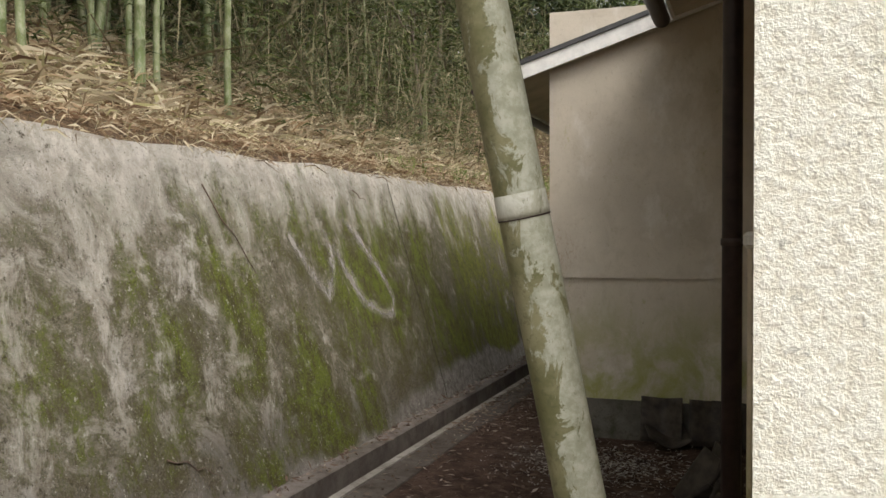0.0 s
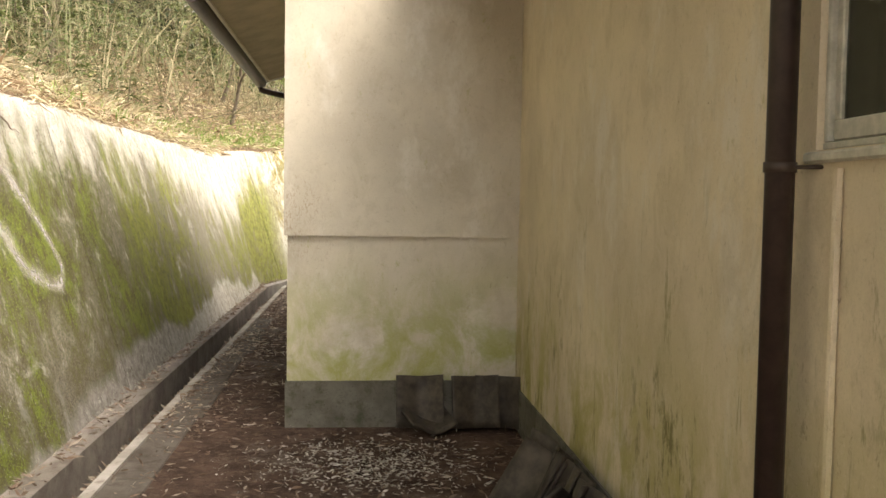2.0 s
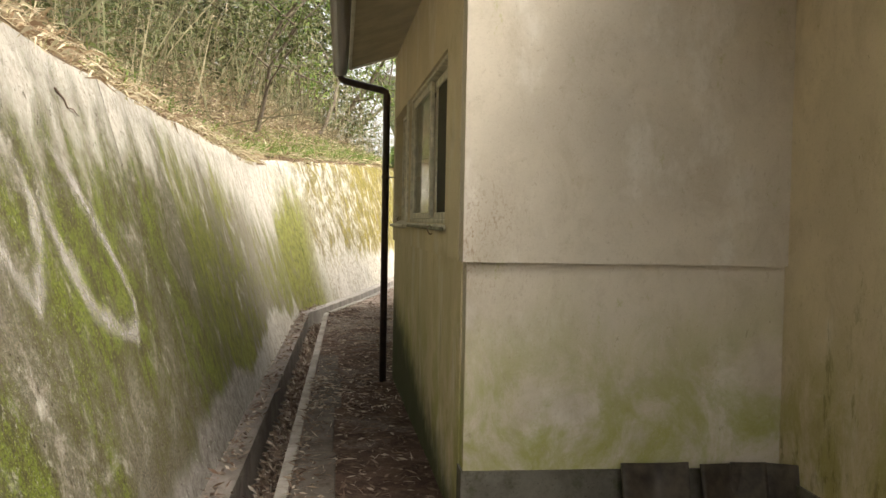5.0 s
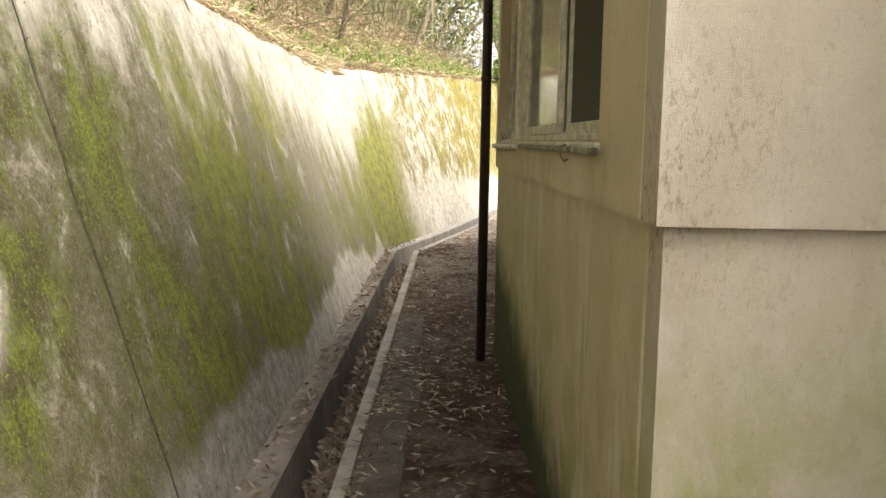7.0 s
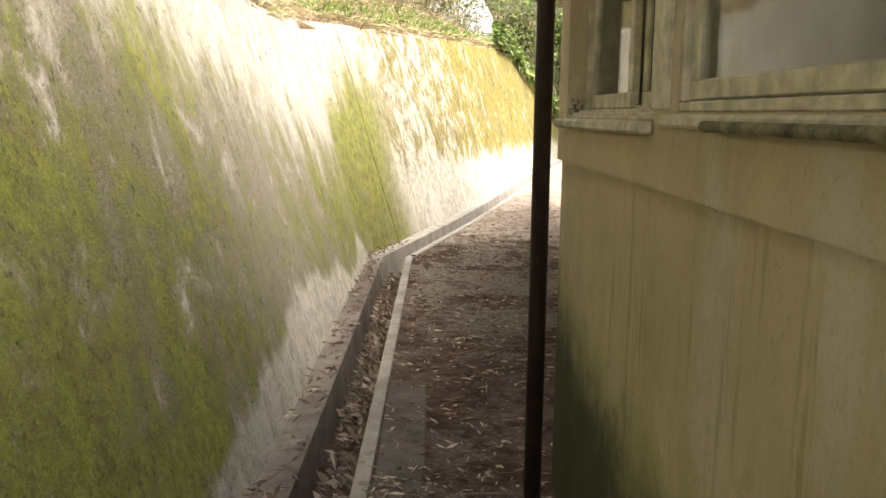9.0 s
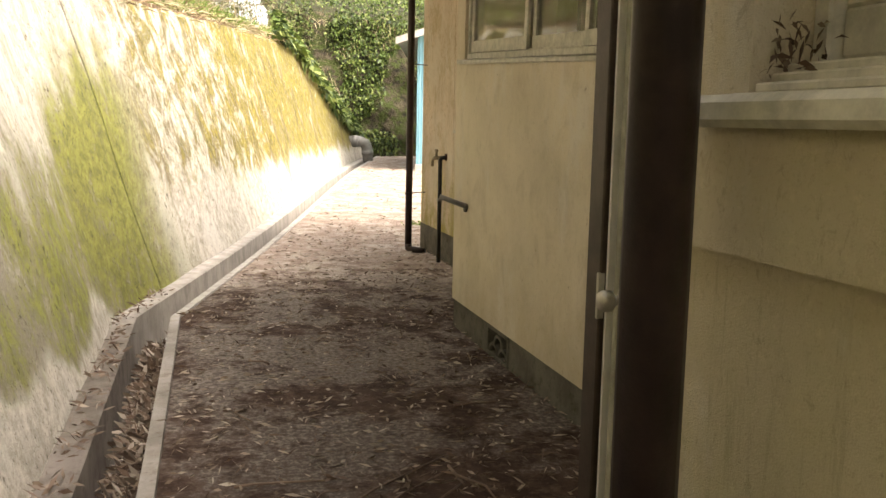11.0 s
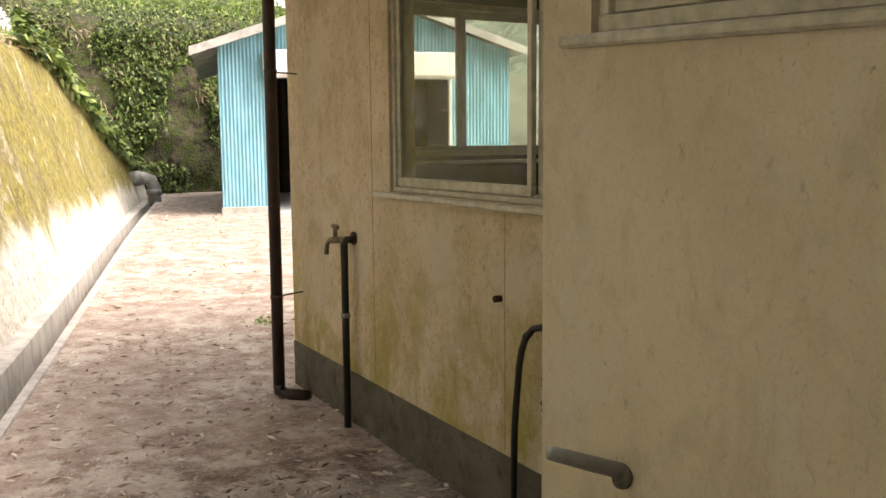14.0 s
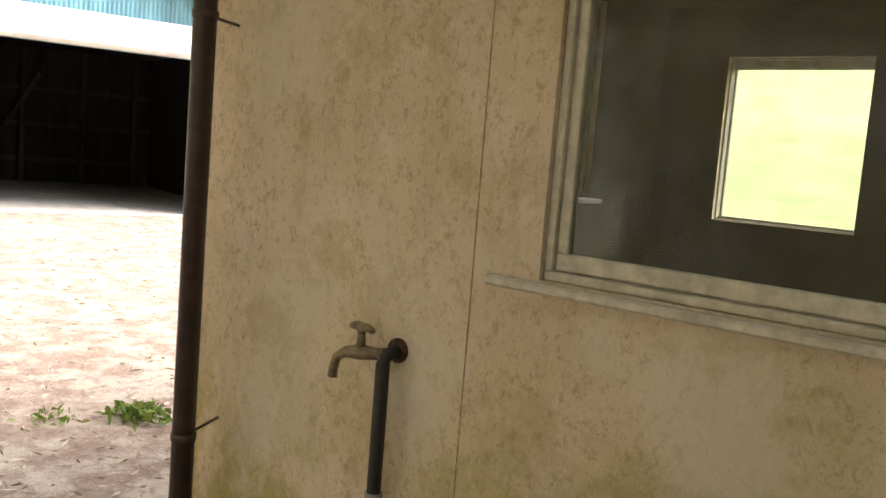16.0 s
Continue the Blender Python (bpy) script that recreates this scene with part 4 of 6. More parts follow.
P = area_pick(34000, on_rock)
keep = np.array([noise.noise(Vector((p[0] * 0.8, p[2] * 0.9, 5))) + 0.25 * (p[2] - 2.6) / 2 - 0.02 * (p[0] - 4) > -0.11 for p in P])
P = P[keep]
d = np.random.normal(size=(len(P), 3)) * 0.6 + np.array([0, -0.8, -0.2])
tagged(leaves_mesh("bank_ivy", P, d, np.random.uniform(0.08, 0.19, len(P)), np.random.uniform(0.04, 0.10, len(P)), IVYLEAF), "dark green ivy and ferns on the rock bank", "ivy", kind="stuff")


P = area_pick(2600, lambda a, b: on_rock(0.5 * a, 0.35 + 0.65 * b))
P = P[np.array([noise.noise(Vector((p[0] * 0.9, p[2] * 1.1, 11))) > 0.12 for p in P])]
tagged(leaves_mesh("bank_straw", P, np.random.normal(size=(len(P), 3)) * 0.4 + np.array([0.2, -0.5, -0.9]), np.random.uniform(0.15, 0.4, len(P)), np.random.uniform(0.008, 0.02, len(P)), DRYLEAF),
       "dry straw hanging in tufts from the rock bank", "dry grass", kind="stuff")


def over_wall(a, b):
    y = 26.5 + 11 * a
    t = min(1, (y - 26.5) / 3)
    z = top_z(y) + (0.9 - 1.25 * b) * t + 0.15
    return (foot_x(y) - 0.30 * z + 0.05 + 0.15 * random.random() - max(0, z - top_z(y)) * 0.4, y + random.uniform(-0.1, 0.1), z)


P = area_pick(7000, over_wall)
tagged(leaves_mesh("wall_ivy", P, np.random.normal(size=(len(P), 3)) * 0.6 + np.array([0.7, -0.3, -0.3]), np.random.uniform(0.08, 0.20, len(P)), np.random.uniform(0.05, 0.12, len(P)), IVYLEAF),
       "ivy hanging over the far end of the wall", "ivy", kind="stuff")
P = np.concatenate([area_pick(5000, lambda a, b: (0.5 + 11.5 * a, 41.5 + 12 * b, 4.6 + 2.4 * b + 1.2 * random.random() ** 2))])
tagged(leaves_mesh("bank_top_weeds", P, rnd_dirs(len(P), 2.0, 0.6), np.random.uniform(0.2, 0.5, len(P)), np.random.uniform(0.03, 0.08, len(P)), GRASSLEAF),
       "pale green weeds on top of the rock bank", "undergrowth", kind="stuff")


# white lime runs on the wall, in (y, z) on its face
LIME_RUNS = (((5.42, 1.62, 0.05), (5.55, 1.48, 0.06), (5.72, 1.25, 0.07), (5.82, 1.14, 0.06), (5.95, 1.30, 0.05), (6.05, 1.52, 0.05), (6.0, 1.66, 0.03)),
             ((6.12, 1.55, 0.05), (6.2, 1.30, 0.06), (6.38, 1.08, 0.07), (6.62, 0.95, 0.07), (6.85, 0.93, 0.06), (6.95, 1.06, 0.05), (6.85, 1.32, 0.06), (6.6, 1.58, 0.07), (6.4, 1.75, 0.05)))
for run in LIME_RUNS:
    pts = []
    for a, b in zip(run, run[1:]):
        for q in (0, 0.25, 0.5, 0.75):
            pts.append(tuple(a[i] * (1 - q) + b[i] * q for i in range(3)))
    pts.append(run[-1])
    vs, fs = [], []
    for i, (y, z, w) in enumerate(pts):
        y0, z0, _ = pts[max(i - 1, 0)]
        y1, z1, _ = pts[min(i + 1, len(pts) - 1)]
        n = math.hypot(y1 - y0, z1 - z0)
        ny, nz = -(z1 - z0) / n, (y1 - y0) / n
        for s in (-1, 0, 1):
            ww = w * (1.9 + 1.0 * noise.noise(Vector((y * 6, z * 6, s))))
            yy, zz = y + s * ny * ww, z + s * nz * ww
            yy, zz = yy + 0.33, zz - 0.05
            vs.append((foot_x(yy) - 0.30 * zz + wall_relief(yy, zz) + 0.006, yy, zz))
    fs = [(3 * i + s, 3 * i + s + 1, 3 * i + s + 4, 3 * i + s + 3) for i in range(len(pts) - 1) for s in (0, 1)]
    stain = mesh_ob("lime_stain", vs, fs, LIME)
    crust = stain.data.attributes.new("crust", "FLOAT", "POINT")
    crust.data.foreach_set("value", [float(i % 3 == 1) for i in range(len(vs))])
    tagged(stain, "ragged white lime run on the mossy wall", "stain", kind="structure")

# dead vines clinging to the wall
random.seed(8)
for y0, z0, y1, z1 in ((4.85, 1.88, 5.22, 1.3), (3.9, 0.42, 4.3, 0.22), (7.05, 1.95, 7.28, 1.86)):
    pts, n = [], 7
    for i in range(n):
        q = i / (n - 1)
        y, z = y0 + (y1 - y0) * q + 0.02 * random.uniform(-1, 1), z0 + (z1 - z0) * q + 0.02 * random.uniform(-1, 1)
        pts.append((foot_x(y) - 0.30 * z + wall_relief(y, z) + 0.008, y, z))
    tagged(tube("dead_vine", pts, [0.005 - 0.0005 * i for i in range(n)], OLDWOOD, seg=5), "thin dead vine clinging to the mossy wall", "vine", "dead vines")

# ---- buildings ----


def window(m, width, height, splits, label, frame_mat=ALU, sill=0.06, sill_over=0.06, depth=0.07, rail=0.075, f=0.035, st=0.045, screens=()):
    """A sliding window in a wall's frame (x along, y inwards): frame, sill, sashes with glass. splits: sash edges along x."""
    root = tagged(new("window"), label, "window")
    root.matrix_basis = m
    bm = bmesh.new()
    add_box(bm, 0.001, width - 0.001, 0.015, depth + 0.04, 0.001, f, 0.003)
    add_box(bm, 0.001, width - 0.001, 0.015, depth + 0.04, height - f, height - 0.001, 0.003)
    add_box(bm, 0.001, f, 0.016, depth + 0.039, f, height - f, 0.003)
    add_box(bm, width - f, width - 0.001, 0.016, depth + 0.039, f, height - f, 0.003)
    for i in (1, 2):
        add_box(bm, f, width - f, 0.015 + 0.028 * i, 0.021 + 0.028 * i, f, f + 0.012)
    bm_ob("frame", bm, frame_mat, root)
    bm = bmesh.new()
    add_box(bm, -sill_over, width + sill_over, -sill, 0.03, -0.03, -0.004, 0.006)
    bm_ob("sill", bm, frame_mat, root)
    for k in range(len(splits) - 1):
        a, b = max(splits[k], f), min(splits[k + 1], width - f)
        y = 0.03 + 0.03 * (k % 2)
        bm = bmesh.new()
        add_box(bm, a, b, y, y + 0.026, f + 0.004, f + rail, 0.003)
        add_box(bm, a, b, y, y + 0.026, height - f - 0.05, height - f - 0.002, 0.003)
        add_box(bm, a, a + st, y + 0.001, y + 0.025, f + rail, height - f - 0.05, 0.003)
        add_box(bm, b - st, b, y + 0.001, y + 0.025, f + rail, height - f - 0.05, 0.003)
        sash = bm_ob("sash", bm, frame_mat, root)
        bm = bmesh.new()
        add_box(bm, a + st - 0.004, b - st + 0.004, y + 0.011, y + 0.015, f + rail - 0.004, height - f - 0.046)
        g = bm_ob("pane", bm, SCREEN if k in screens else GLASS, sash)
        g.visible_shadow = False
    return root


def footing(name, m, length, h, thick, label):
    return wall(name, m, length, -0.12, h, thick, FOOTING, label=label, category="footing")


T = 0.14
ROOM_E = 4.3
# A: the projecting block
wall("wall_a_front_lower", pose(-1.348, 6.908, 0), 1.487, 0.30, 1.235, T, STUCCO_A, label="pale cream render with green algae low down", category="wall")
wall("wall_a_front_upper", pose(-1.37, 6.88, 0), 1.509, 1.235, 3.3, T + 0.018, STUCCO_A, label="pale cream rendered wall above a drip ledge", category="wall")
footing("footing_a_front", pose(-1.358, 6.892, 0), 1.497, 0.30, T, "dark grey concrete footing of the rear wall")
MA = west(-1.45, 10.9, 0, 1.14)
LA = 4.02
wall("wall_a_side_lower", MA @ pose(0, 0.018, 0), LA - 0.145, -0.12, 1.235, T, STUCCO_AS, label="cream rendered side wall with green damp at its foot", category="wall")
wall("wall_a_side_upper", MA, LA - 0.145, 1.235, 2.86, T, STUCCO_AS, [(0.17, 1.28, 1.356, 2.29), (1.40, 3.40, 1.40, 2.29)], label="cream rendered side wall with two windows", category="wall")
window(MA @ pose(0.17, 0.045, 1.386), 1.11, 0.90, [0, 0.58, 1.11], "weathered sliding window with dark panes", SASHPAINT, 0.072, -0.002, rail=0.048, f=0.024, screens=(1,))
box("sill_nosing", (0.10, 1.285, -0.034, -0.001, 1.352, 1.381), SASHPAINT, m=MA, bevel=0.007)
tagged(bpy.data.objects["sill_nosing"], "chipped cream nosing of the window sill", "sill", kind="structure")
bm = bmesh.new()
for k in range(3):
    add_box(bm, 0.172, 1.278, 0.004 + 0.016 * k, 0.019 + 0.016 * k, 1.383, 1.392 + 0.009 * k, 0.002)
tagged(bm_ob("sill_track", bm, SASHPAINT, m=MA), "stepped dusty tracks in front of the sash", "track", kind="structure")
n = 60
P = np.array([MA @ Vector((0.176 + 0.04 * random.random() ** 2, 0.012 + 0.04 * random.random(), 1.398 + 0.05 * random.random() ** 2)) for _ in range(n)])
tagged(leaves_mesh("jamb_debris", P, np.random.normal(size=(n, 3)) * 0.5 + np.array([-0.1, -0.3, 0.3]), np.random.uniform(0.008, 0.028, n), np.random.uniform(0.002, 0.007, n), OLDLEAF, droop=0.2),
       "dead leaves and webs caught in the window corner", "debris", kind="stuff")
window(MA @ pose(1.40, 0, 1.40), 2.00, 0.89, [0, 1.06, 2.00], "weathered sliding window with a dusty frame", SASHPAINT, 0.02, 0.02, rail=0.042, f=0.022, screens=(1,))
box("window_post", (1.285, 1.395, -0.012, 0.1, 1.405, 2.285), SASHPAINT, m=MA)
tagged(bpy.data.objects["window_post"], "cream painted post between two windows", "post", kind="structure")
tube("awning_rod", [MA @ Vector((1.7, -0.027, 1.376)), MA @ Vector((3.5, -0.027, 1.374))], 0.010, OLDRAIL)
tagged(bpy.data.objects["awning_rod"], "moss-stained rod fixed under the window sill", "rod")
vs, fs = [], []
tube_into(vs, fs, [MA @ Vector((3.0, -0.022, 1.388)), MA @ Vector((3.0, -0.042, 1.38)), MA @ Vector((3.005, -0.038, 1.355)), MA @ Vector((3.015, -0.028, 1.338)), MA @ Vector((3.03, -0.02, 1.345))], 0.004, 6)
tagged(mesh_ob("rag", vs, fs, OLDWOOD, smooth=True), "twisted brown rag tied round the rod", "rag")
wall("wall_a_end", pose(-1.45 + T, 10.9 - 0.02, 0) @ pose(0, 0, 0, 0, 0, 0), 1.4, 0.0, 2.86, 0.02, STUCCO_C, label="cream rendered return wall", category="wall")

# B: wall beside the start
wall("wall_b_side", west(0.14, 6.97), 5.578, 0.27, 3.4, T, STUCCO_B, [(3.83, 4.62, 1.595, 2.55), (4.71, 5.52, 1.595, 2.55)], label="peach rendered wall with algae stains", category="wall")
footing("footing_b_side", west(0.128, 6.97), 5.57, 0.27, T, "low concrete footing beside the stacked tiles")
window(west(0.14, 3.14, 1.595), 0.79, 0.955, [0, 0.42, 0.79], "sliding window with grey weathered frame", ALU, 0.018, 0.03, rail=0.05, f=0.018, st=0.026, screens=(0, 1))
window(west(0.14, 2.26, 1.595), 0.81, 0.955, [0, 0.46, 0.81], "sliding window with clouded panes", ALU, 0.018, 0.03, rail=0.05, f=0.018, st=0.026, screens=(0,))
wall("wall_b_front", pose(0.137, 1.25, 0), 6.0, -0.1, 3.4, T, ROUGHCOAT, label="pale sprayed stone render, very coarse", category="wall")
vs, fs = [], []
tube_into(vs, fs, [(0.13, 3.02, 0), (0.13, 3.02, 1.55)], 0.011, 6)
tagged(mesh_ob("wall_batten", vs, fs, STUCCO_B), "painted batten strip on the wall", "batten", kind="structure")

# door bay
DX = -0.90
wall("wall_door", west(DX, 12.12), 1.24, 0.0, 2.86, 0.10, STUCCO_C, [(0.05, 0.97, 0.02, 2.06)], label="cream wall round the back door", category="wall")
wall("wall_door_return", pose(DX + 0.1, 12.01, 0), 0.5, 0.0, 2.86, 0.1, STUCCO_C, label="short rendered return beside the door", category="wall")
door = tagged(new("door"), "closed faded grey metal back door with a round knob", "door")
door.matrix_basis = west(DX, 12.07, 0.02)
bm = bmesh.new()
add_box(bm, -0.085, -0.002, -0.045, 0.09, -0.02, 2.08, 0.004)
add_box(bm, 0.921, 0.97, -0.045, 0.09, -0.02, 2.08, 0.004)
add_box(bm, -0.002, 0.921, -0.044, 0.09, 2.035, 2.079, 0.004)
bm_ob("frame", bm, DARKMETAL, door)
bm = bmesh.new()
add_box(bm, 0.0, 0.009, -0.030, 0.05, 0.0, 2.03, 0.002)
add_box(bm, 0.911, 0.92, -0.030, 0.05, 0.0, 2.03, 0.002)
bm_ob("stop", bm, WHITEPAINT, door)
bm = bmesh.new()
for x0, x1, z0, z1 in ((0.014, 0.040, 0.012, 2.018), (0.88, 0.906, 0.012, 2.018), (0.040, 0.88, 0.012, 0.10), (0.040, 0.88, 0.862, 0.962), (0.040, 0.88, 1.95, 2.018)):
    add_box(bm, x0, x1, -0.014, 0.036, z0, z1, 0.004)
leaf = bm_ob("leaf", bm, DOORPAINT, door)
for z0, z1 in ((0.10, 0.862), (0.962, 1.95)):
    box("panel", (0.041, 0.879, 0.004, 0.030, z0 + 0.001, z1 - 0.001), DOORPANEL, leaf, 0.0)
    bm = bmesh.new()
    for d in ((0.041, 0.050, -0.003, 0.003, z0 + 0.001, z1 - 0.001), (0.870, 0.879, -0.003, 0.003, z0 + 0.001, z1 - 0.001), (0.050, 0.870, -0.003, 0.003, z0 + 0.001, z0 + 0.010), (0.050, 0.870, -0.003, 0.003, z1 - 0.010, z1 - 0.001)):
        add_box(bm, *d)
    tagged(bm_ob("gasket", bm, RUBBER, leaf), "mouldy dark glazing gasket")
vs, fs = [], []
tube_into(vs, fs, [(0.085, -0.012, 0.905), (0.085, -0.022, 0.905)], 0.034, 20)
tube_into(vs, fs, [(0.085, -0.02, 0.905), (0.085, -0.05, 0.905)], 0.013, 14)
tube_into(vs, fs, [(0.085, -0.048, 0.905), (0.085, -0.056, 0.905), (0.085, -0.075, 0.905), (0.085, -0.084, 0.905)], [0.018, 0.027, 0.027, 0.022], 20)
tagged(mesh_ob("knob", vs, fs, STEEL, leaf, True), "dull steel round knob")
box("strike_plate", (-0.012, -0.001, -0.050, -0.030, 0.84, 0.96), ALU, door, 0.002)

# C
CX = -0.31
wall("wall_c", west(CX, 15.66), 3.55, 0.19, 2.86, T, STUCCO_C, [(0.17, 2.62, 1.74, 2.45)], label="cream rendered wall with faint drip stains", category="wall")
for v in bpy.data.objects["wall_c"].data.vertices:
    if v.co.z > 1.5:
        v.co.z -= 0.050 * (v.co.x - 0.17)
footing_c = wall("footing_c", west(CX + 0.012, 15.66), 3.55, -0.12, 0.19, T, FOOTING, [(0.74, 1.12, 0.0, 0.188)], label="grey concrete footing with a vent block", category="footing")
window(west(CX, 15.49, 1.745) @ pose(0, 0, 0, 0, 2.86, 0), 2.45, 0.66, [0, 1.02, 1.75, 2.45], "high sliding window with weathered aluminium frame", ALU, 0.03, 0.08)
wall("wall_c_end", pose(CX + 0.02, 15.64, 0), 0.7, -0.1, 2.86, 0.02, STUCCO_C, label="rendered end of the projecting wall", category="wall")

# openwork vent block
vent = tagged(new("vent_block"), "openwork concrete vent block in the footing", "vent block")
vent.matrix_basis = west(CX + 0.005, 15.66 - 0.745, 0.004)
vs, fs = [], []
bm = bmesh.new()
for d in ((0, 0.37, 0, 0.1, 0, 0.022), (0, 0.37, 0, 0.1, 0.158, 0.18), (0, 0.02, 0, 0.1, 0.022, 0.158), (0.35, 0.37, 0, 0.1, 0.022, 0.158)):
    add_box(bm, *d, 0.002)
bm_ob("rim", bm, FOOTING, vent)
for cx, cz in ((0.10, 0.05), (0.27, 0.05), (0.185, 0.11)):
    n = 18
    for k in range(n + 1):
        a = math.pi * k / n
        for rr in (0.056, 0.076):
            for yy in (0.005, 0.095):
                vs.append((cx + rr * math.cos(a), yy, cz - 0.028 + rr * 0.85 * math.sin(a)))
    o = len(vs) - 4 * (n + 1)
    for k in range(n):
        a, b = o + 4 * k, o + 4 * k + 4
        fs += [(a, b, b + 2, a + 2), (a + 1, a + 3, b + 3, b + 1), (a, a + 1, b + 1, b), (a + 2, b + 2, b + 3, a + 3)]
mesh_ob("lattice", vs, fs, FOOTING, vent)

# D
DXW = 0.356
wall("wall_d", west(DXW, 19.27), 3.65, 0.285, 2.86, T, STUCCO_D, [(1.42, 3.30, 1.285, 2.32)], label="stained beige rendered wall with hairline joints", category="wall")
footing("footing_d", west(DXW - 0.006, 19.27), 3.65, 0.285, T, "smooth grey concrete footing under the stained wall")
wall("wall_d_north", pose(3.50, 19.27, 0, 0, 0, 180), 3.002, -0.1, 2.86, T, STUCCO_D, [(0.82, 2.92, 1.43, 2.42)], label="plain rendered end wall", category="wall")
window(west(DXW, 17.85, 1.285), 1.88, 1.035, [0, 1.14, 1.88], "large sliding window with weathered aluminium sashes", ALU, 0.028, 0.15, rail=0.046, f=0.024, st=0.030)
for yy, za, zb in ((18.055, 0.3, 2.8), (16.84, 0.3, 1.24), (16.05, 0.3, 1.24)):
    box("joint_cover", (DXW - 0.0015, DXW + 0.002, yy - 0.002, yy + 0.002, za, zb), JOINT, bevel=0)
    tagged(bpy.data.objects["joint_cover"], "thin dirty joint strip between wall boards", "joint", kind="structure")
    bpy.data.objects["joint_cover"].name = "wall_joint"

# shared shell: east wall, floors, ceilings, partitions
wall("wall_east_d", pose(3.50, 15.64, 0, 0, 0, 90), 3.48, 0.0, 2.86, T, STUCCO_D, [(2.33, 3.09, 1.325, 2.225)], label="far wall of the room with windows to the field", category="wall")
wall("wall_east", pose(ROOM_E + 0.14, 1.25, 0, 0, 0, 90), 14.25, -0.1, 2.86, T, STUCCO_D, label="plain rendered east wall", category="wall")
wall("partition_d", pose(DXW + 0.14, 15.55, 0), 3.8, 0.3, 2.86, 0.08, INTERIOR, label="plastered partition coloured near black for room shade", category="wall")
wall("partition_a", pose(0.3, 10.95, 0), 4.0, 0.3, 2.86, 0.08, INTERIOR, label="plastered partition coloured near black for room shade", category="wall")
wall("partition_c", pose(0.9, 10.95, 0, 0, 0, 90), 4.6, 0.3, 2.86, 0.08, INTERIOR, label="plastered partition coloured near black for room shade", category="wall")
wall("partition_b", pose(0.3, 6.8, 0), 4.0, 0.3, 2.86, 0.08, INTERIOR, label="plastered partition coloured near black for room shade", category="wall")
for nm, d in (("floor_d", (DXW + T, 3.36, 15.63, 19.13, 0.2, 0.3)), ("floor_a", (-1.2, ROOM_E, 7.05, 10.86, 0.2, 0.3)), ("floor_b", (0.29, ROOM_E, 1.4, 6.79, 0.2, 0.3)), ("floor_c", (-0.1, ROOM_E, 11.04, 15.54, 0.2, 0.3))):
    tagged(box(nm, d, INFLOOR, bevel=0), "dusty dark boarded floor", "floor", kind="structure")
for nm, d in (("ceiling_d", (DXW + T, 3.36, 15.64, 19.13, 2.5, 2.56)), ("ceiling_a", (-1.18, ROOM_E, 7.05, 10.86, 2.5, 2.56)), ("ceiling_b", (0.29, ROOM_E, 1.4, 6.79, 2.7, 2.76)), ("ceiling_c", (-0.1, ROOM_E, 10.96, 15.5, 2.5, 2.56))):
    tagged(box(nm, d, INTERIOR, bevel=0), "board ceiling coloured near black for room shade", "ceiling", kind="structure")
# inner faces take the near-black plaster that stands for the rooms' shade
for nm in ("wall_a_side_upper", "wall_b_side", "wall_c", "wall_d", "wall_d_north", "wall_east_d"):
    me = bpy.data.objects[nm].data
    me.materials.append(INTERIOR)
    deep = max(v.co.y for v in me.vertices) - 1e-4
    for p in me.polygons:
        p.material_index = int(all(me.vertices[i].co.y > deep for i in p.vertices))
# windows of the far wall
window(pose(3.50, 17.97, 1.325, 0, 0, 90), 0.76, 0.90, [0, 0.76], "small bright window looking out on the field", ALU, 0.02, 0.0, rail=0.008, f=0.008, st=0.008)
window(pose(2.68, 19.27, 1.43, 0, 0, 180), 2.10, 0.99, [0, 1.13, 2.10], "window looking out on terraced fields", ALU, rail=0.03)


box("window_board", (0.60, 2.66, 19.03, 19.128, 1.375, 1.40), WHITEPAINT, bevel=0.004)
tagged(bpy.data.objects["window_board"], "white painted board under the inner window", "sill", kind="structure")

# ---- roofs, gutters, downpipes ----
def roof(name, x0, x1, y0, y1, z_at_x0, slope, label, mat=ROOFDARK, fascia=WHITEPAINT):
    root = tagged(new(name), label, "roof", kind="structure")
    for nm, lo, hi, mt, inset in (("soffit", 0.0, 0.02, SOFFIT, 0.012), ("covering", 0.10, 0.135, mat, -0.03)):
        vs = []
        for h in (lo, hi):
            for x, y in ((x0 + inset, y0 + inset), (x1, y0 + inset), (x1, y1 - inset), (x0 + inset, y1 - inset)):
                vs.append((x, y, z_at_x0 + slope * (x - x0) + h))
        mesh_ob(nm, vs, [(3, 2, 1, 0), (4, 5, 6, 7), (0, 1, 5, 4), (1, 2, 6, 5), (2, 3, 7, 6), (3, 0, 4, 7)], mt, root)
    for y in (y0, y1):
        vs = [(x, y + s, z_at_x0 + slope * (x - x0) + h) for x in (x0, x1) for s in (-0.012, 0.012) for h in (-0.015, 0.098)]
        mesh_ob("bargeboard", vs, [(0, 1, 3, 2), (4, 6, 7, 5), (0, 4, 5, 1), (2, 3, 7, 6), (1, 5, 7, 3), (0, 2, 6, 4)], fascia, root)
    box("fascia", (x0 - 0.012, x0 + 0.012, y0 + 0.013, y1 - 0.013, z_at_x0 - 0.012, z_at_x0 + 0.098), fascia, root, 0.002)
    return root


roof("roof_a", -1.85, 4.6, 6.78, 10.72, 2.70, 0.32, "dark sheet roof of the projecting block, white bargeboard")
roof("roof_b", -0.42, 6.0, 0.85, 6.74, 3.16, 0.30, "dark sheet roof over the peach wall")
roof("roof_c", -1.02, 5.0, 10.76, 15.95, 2.86, 0.30, "dark sheet roof over the back door")
